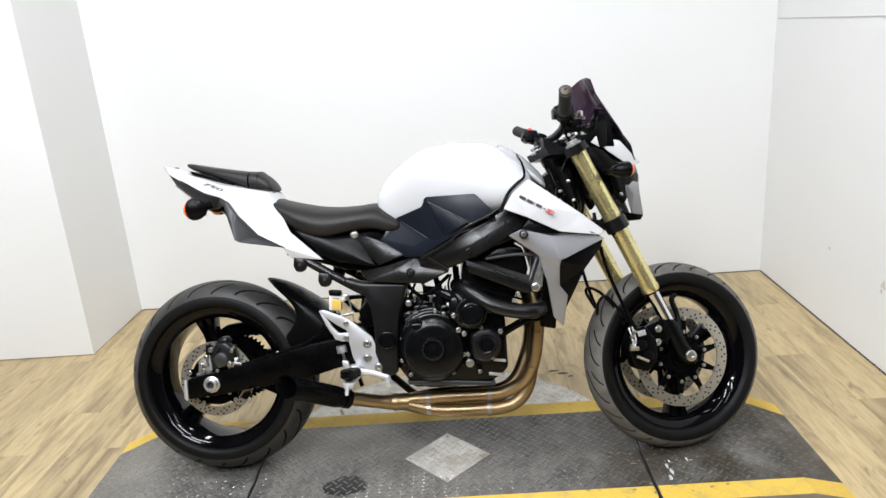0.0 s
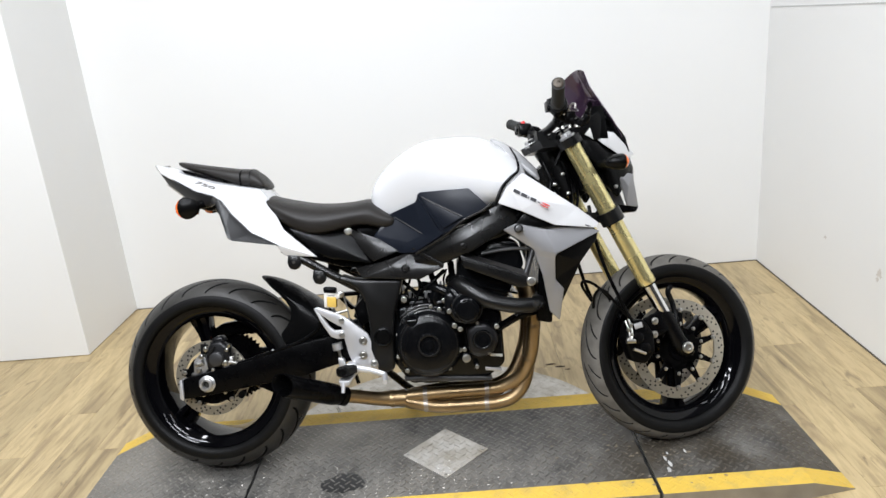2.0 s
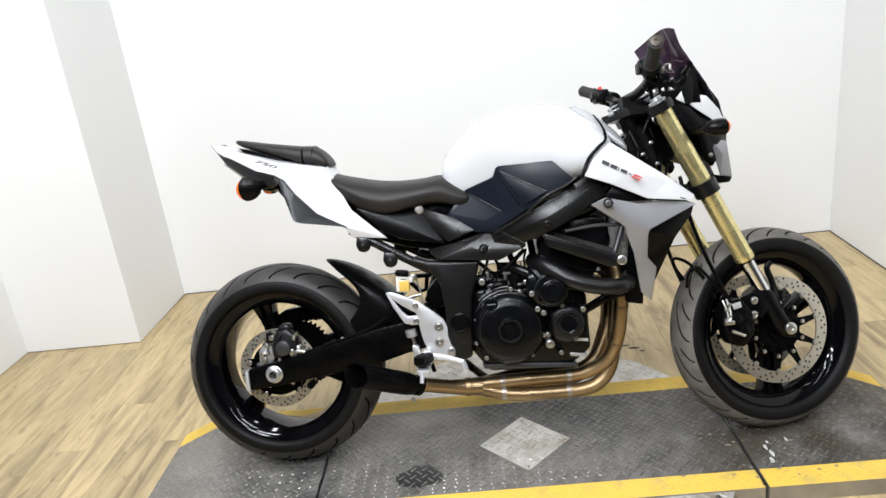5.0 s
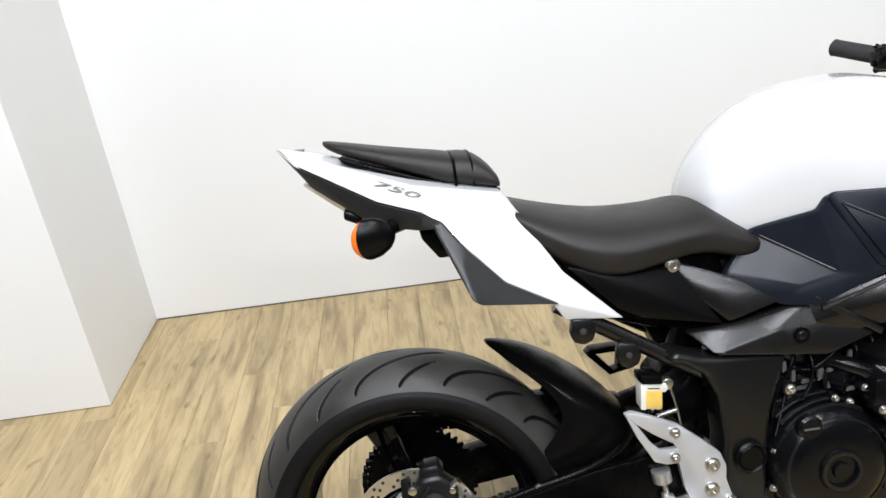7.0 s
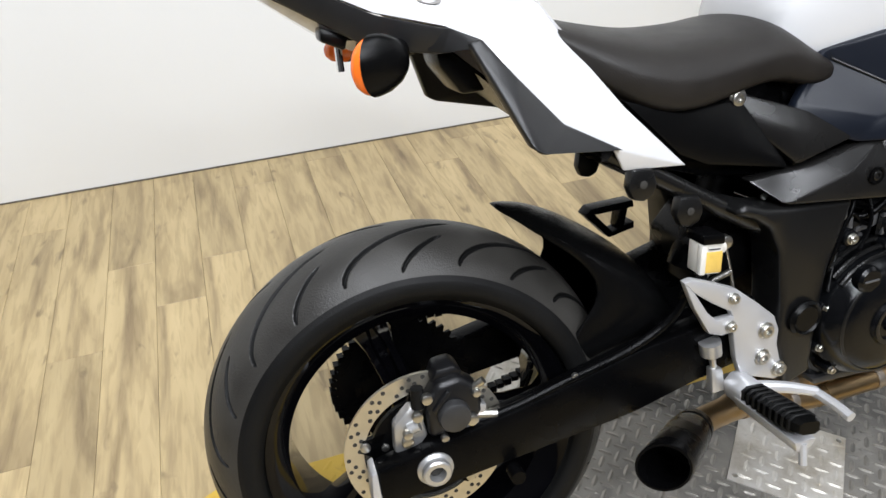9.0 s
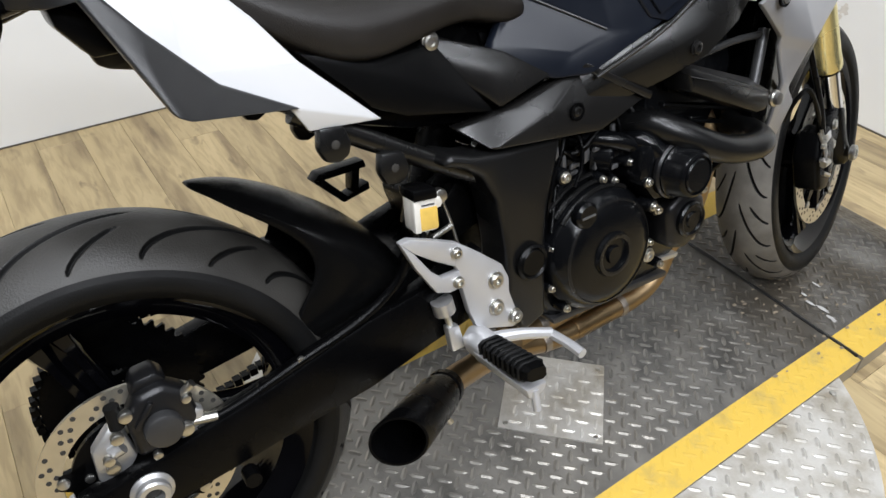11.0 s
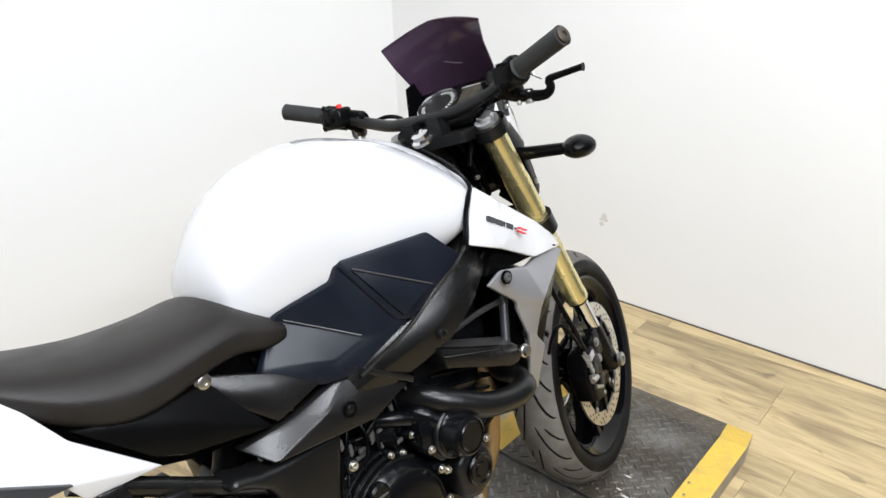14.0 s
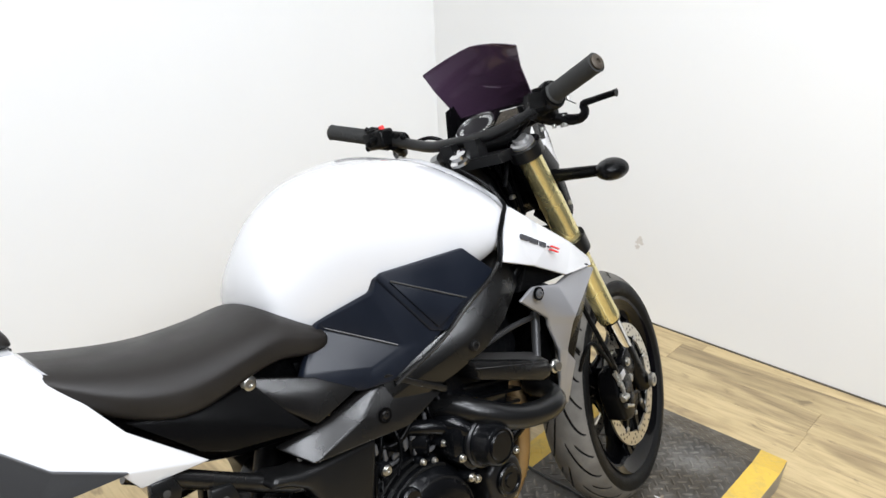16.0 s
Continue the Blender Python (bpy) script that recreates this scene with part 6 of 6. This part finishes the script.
for u, r, h in ((1.104, .212, 1.016), (1.126, .196, 1.020), (1.136, .214, .998), (1.128, .176, .992), (1.115, .160, 1.006)):
    part("master_bolt", knob(.0048, .007, V(u, r, h), (-.5, -.5, .6), 8), BOLT, bar)
part("fluid_ring", lathe([(.0125, 0), (.0145, 0), (.0145, .002), (.0125, .002)], V(1.120, .255, 1.020), (.3, -.5, .8), 18), CAP, bar)
part("brake_line", tube([V(1.12, .15, .998), V(1.15, .10, 1.00), V(1.172, .06, .975), V(1.17, .05, .93), V(1.185, .05, .80)], .0055, 10), BLACK, bar)
part("clutch_cable", tube([V(1.10, -.18, 1.00), V(1.13, -.12, 1.01), V(1.15, -.09, .98), V(1.12, -.08, .90)], .0045, 10), BLACK, bar)
part("throttle_cable", tube([V(1.085, .20, 1.018), V(1.11, .14, .985), V(1.13, .09, .955), V(1.10, .08, .88)], .005, 10), BLACK, bar)

# instrument, screen, headlamp
ins = steered(part("instrument", prism([(1.125, .962), (1.135, .985), (1.235, 1.040), (1.25, 1.02), (1.24, .95), (1.16, .935)], -.070, .106, .008, 3), PLASTIC, bike, "black instrument with a round dial"))
DN = Vector((-.482, 0, .876)).normalized()
DCN = V(1.182, -.012, 1.0115)
part("dial", lathe([(0, 0), (.046, 0), (.046, .003), (.044, .004), (.042, .0025), (0, .0025)], DCN, DN, 40, closed=False), DIAL, ins, "dark round dial with pale marks")
part("dial_ring", lathe([(.045, 0), (.0485, 0), (.0485, .006), (.0465, .007)], DCN, DN, 40), CHROME, ins, "bright dial ring")
ta = DN.orthogonal().normalized()
tb = DN.cross(ta)
for k in range(22):
    a = 2 * math.pi * k / 28 + .9
    d = ta * math.cos(a) + tb * math.sin(a)
    part("dial_mark", loft([[DCN + DN * .003 + d * q + DN.cross(d) * s_ * .0011 + DN * z for s_, z in ((-1, 0), (1, 0), (1, .0006), (-1, .0006))] for q in (.032, .040)]), LABEL, ins, smooth=None)
SL = Vector((.876, 0, .482))
part("lcd_panel", loft([[V(1.184, r, 1.0115) + DN * z + SL * q for r, z in ((.040, 0), (.098, 0), (.098, .003), (.040, .003))] for q in (-.028, .034)]), LCD, ins, "dim grey-brown display panel", smooth=None)
part("lcd_frame", tube([V(1.184, .036, 1.0115) + SL * .036 + DN * .003, V(1.184, .098, 1.0115) + SL * .036 + DN * .003], .0022, 8, straight=True), CHROME, ins)

rows = []
for u, w_, he, hc, back in ((1.379, .050, .900, .905, .016), (1.366, .080, .950, .952, .028), (1.335, .096, 1.008, 1.012, .036), (1.300, .103, 1.062, 1.068, .040), (1.264, .112, 1.112, 1.120, .040), (1.241, .120, 1.148, 1.160, .032), (1.234, .122, 1.153, 1.175, .027), (1.229, .119, 1.156, 1.184, .024)):
    outer = [V(u - back * x * x, -.004 + w_ * x, he + (hc - he) * (1 - abs(x) ** 1.6)) for x in (1, .8, .5, .2, 0, -.2, -.5, -.8, -1)]
    rows.append(outer + [p + Vector((-.0035, 0, -.0015)) for p in outer[::-1]])
scr = steered(part("windscreen", loft(rows), SCREEN, bike, "smoked plum-tinted flyscreen with scratches", 40))
scr.matrix_basis = TURN_M @ Matrix.Translation((-0.012, -0.004, 0.0))
part("screen_scratch", tube([V(1.283, .03, 1.082), V(1.281, .0, 1.088), V(1.274, -.02, 1.097)], .0005, 6), SILVER, scr)
back_rows = []
for u, w_, h, bk in ((1.352, .086, .955, .030), (1.327, .096, 1.008, .036), (1.306, .100, 1.040, .038)):
    o_ = [V(u - bk * x * x, -.004 + w_ * x, h) for x in (1, .8, .5, .2, 0, -.2, -.5, -.8, -1)]
    back_rows.append(o_ + [p + Vector((-.006, 0, -.003)) for p in o_[::-1]])
part("screen_backing", loft(back_rows), BLACK, scr, "black panel behind the lower screen", 40)
part("screen_mount", prism([(1.235, .98), (1.300, 1.02), (1.345, .955), (1.355, .90), (1.26, .92)], -.088, .078, .006), BLACK, scr, "black screen mount")
part("screen_wing", facets([(1.178, .096, .985), (1.215, .104, 1.050), (1.265, .104, 1.050), (1.275, .10, .95), (1.19, .09, .955)], [(0, 1, 2, 3, 4)], .004, .001), BLACK, scr)
part("screen_wing", facets([(1.176, .094, .965), (1.222, .104, 1.062), (1.282, .104, 1.078), (1.290, .10, .95), (1.19, .09, .940)], [(0, 1, 2, 3, 4)], .004, .001, -1), BLACK, scr)
hl = steered(part("headlamp", loft([[V(u, -.006 + w_ * x, h + d * y) for x, y in ((1, .2), (.75, .9), (0, 1), (-.75, .9), (-1, .2), (-.8, -.8), (0, -1), (.8, -.8))] for u, w_, h, d in ((1.20, .07, .88, .07), (1.24, .105, .88, .09), (1.31, .105, .868, .075), (1.355, .07, .85, .055))]), PLASTIC, bike, "black headlamp shell with white cheeks", 50))
part("headlamp_lens", loft([[V(u, -.006 + w_ * x, h + d * y) for x, y in ((1, .2), (.75, .9), (0, 1), (-.75, .9), (-1, .2), (-.8, -.8), (0, -1), (.8, -.8))] for u, w_, h, d in ((1.354, .068, .85, .053), (1.366, .055, .845, .042))]), CLEAR, hl, "clear lens")
for s_ in (1, -1):
    part("headlamp_cheek", facets([(1.190, .088, .990), (1.285, .098, .968), (1.362, .070, .900), (1.318, .095, .885), (1.245, .106, .932)], [(0, 1, 4), (1, 2, 3, 4)], .005, .002, s_), WHITE, hl, "white cowl cheek")
    part("lower_cowl", facets([(1.290, .085, .852), (1.350, .070, .838), (1.372, .045, .735), (1.318, .075, .742), (1.325, .085, .80)], [(0, 1, 4), (1, 2, 3, 4), (0, 4, 3)], .006, .002, s_), SILVER, hl, "silver-grey lower cowl")
part("lower_cowl_front", prism([(1.30, .75), (1.37, .735), (1.36, .72), (1.31, .722)], -.05, .05, .003), BLACK, hl)
part("lamp_wiring", tube([V(1.20, .07, .80), V(1.23, .085, .76), V(1.22, .06, .72), V(1.18, .05, .70)], .008, 10), BLACK, hl)
part("lamp_stay", prism([(1.17, .93), (1.22, .90), (1.25, .80), (1.23, .79), (1.17, .86)], .055, .085, .004), BLACK, hl)
part("lamp_stay_side", prism([(1.17, .93), (1.22, .90), (1.25, .80), (1.23, .79), (1.17, .86)], -.095, -.065, .004), BLACK, hl)
for r0, r1 in ((.100, .124), (-.136, -.112)):
    part("headlamp_stay", prism([(1.165, .952), (1.215, .940), (1.246, .905), (1.268, .85), (1.282, .785), (1.268, .768), (1.246, .80), (1.232, .85), (1.20, .88), (1.168, .905)], r0, r1, .004), PLASTIC, hl, "black headlamp stay")
part("stay_bolt", knob(.006, .006, V(1.262, .123, .80)), BOLT, hl)
part("warning_tag", prism([(1.185, .965), (1.205, .985), (1.212, .950)], .105, .108, .0008), LABEL, hl, "pale triangular tag")


def indicator(name, root, tip, face, label, deep=1.0, wide=.035, tall=.0235):
    """Stalk, rounded pod and amber lens that faces along face."""
    root, tip, face = Vector(root), Vector(tip), Vector(face).normalized()
    back = 1.0 if deep == 1.0 else 0.72
    out = (tip - root).normalized()
    pod = part(name, tube([root, root.lerp(tip, .35), tip], (.016, .0135, .012), 12), PLASTIC, bike, label)
    up = face.cross(out).normalized()
    rings = []
    for d, w_ in ((-.046, .18), (-.042, .42), (-.032, .70), (-.014, .93), (.0, 1.0), (.006, 1.0)):
        rings.append([tip + out * .018 + face * d * (back if d < 0 else 1) + (out * wide * math.cos(t_) + up * tall * math.sin(t_)) * w_ for t_ in [2 * math.pi * k / 20 for k in range(20)]])
    part("pod", loft(rings), PLASTIC, pod, "black rounded pod", 60)
    rings = []
    for d, w_ in ((.005, .97), (.011, .90), (.017, .72), (.021, .45), (.0225, .2)):
        rings.append([tip + out * .018 + face * d * deep + (out * wide * math.cos(t_) + up * tall * math.sin(t_)) * w_ for t_ in [2 * math.pi * k / 20 for k in range(20)]])
    part("lens", loft(rings), ORANGE, pod, "amber indicator lens", 60)
    return pod


indicator("front_indicator", V(1.245, .115, .878), V(1.270, .238, .877), (1, .25, 0), "black front indicator on a stalk")
steered(indicator("front_indicator", V(1.245, -.11, .868), V(1.255, -.20, .872), (1, 0, 0), "black front indicator on a stalk"))
indicator("rear_indicator", V(.035, .06, .866), V(-.006, .104, .855), (-1, .10, -.08), "black rear indicator with amber lens", 1.15, .026, .034)
indicator("rear_indicator", V(.012, -.055, .862), V(.0, -.080, .856), (-1, 0, -.08), "black rear indicator with amber lens", 1.4, .018, .019)
part("plate_lamp", tube([V(-.035, -.02, .862), V(-.036, -.018, .832)], .005, 10, straight=True), CHROME, tail)

# number on the tail
def lettering(text, size, m, material, parent, name):
    cu = bpy.data.curves.new("lettering", "FONT")
    cu.body, cu.size, cu.extrude, cu.align_x, cu.align_y = text, size, 0.0009, "CENTER", "CENTER"
    cu.shear = 0.25
    tmp = bpy.data.objects.new("lettering", cu)
    scene.collection.objects.link(tmp)
    bpy.context.view_layer.update()
    me = bpy.data.meshes.new_from_object(tmp.evaluated_get(bpy.context.evaluated_depsgraph_get()))
    bpy.data.objects.remove(tmp)
    me.materials.clear()
    me.materials.append(material)
    ob = new(name, me)
    ob.parent = parent
    ob.matrix_basis = m
    return ob


p0, p1 = V(-.017, .046, .935), V(.059, .094, .908)
ex_ = (p1 - p0).normalized()
A_, B_, C_ = V(-.055, .024, .963), V(.055, .078, .923), V(-.004, .070, .902)
nz = (B_ - A_).cross(C_ - A_).normalized()
if nz.y > 0:
    nz = -nz
ex_ = (ex_ - nz * ex_.dot(nz)).normalized()
ey_ = nz.cross(ex_)
cen = (p0 + p1) / 2
cen = cen - nz * (cen - A_).dot(nz) + nz * .0056 + ex_ * .008
lettering("750", .0235, Matrix(((ex_.x, ey_.x, nz.x, cen.x), (ex_.y, ey_.y, nz.y, cen.y), (ex_.z, ey_.z, nz.z, cen.z), (0, 0, 0, 1))) @ Matrix.Diagonal((2.4, 0.60, 1, 1)), TEXT, tail, "number_lettering")

# ---- floor planks, one by one, running away from the door side ----
rnd = random.Random(5)
px_ = XL + PW / 2 - 0.03
while px_ < XR + 0.05:
    py_ = YF + rnd.uniform(-0.7, 0.0)
    while py_ < YB + PL:
        pl = new("plank", plank_me)
        pl.parent = floor
        pl.location = (px_, py_ + PL / 2, FLOOR)
        py_ += PL
    px_ += PW
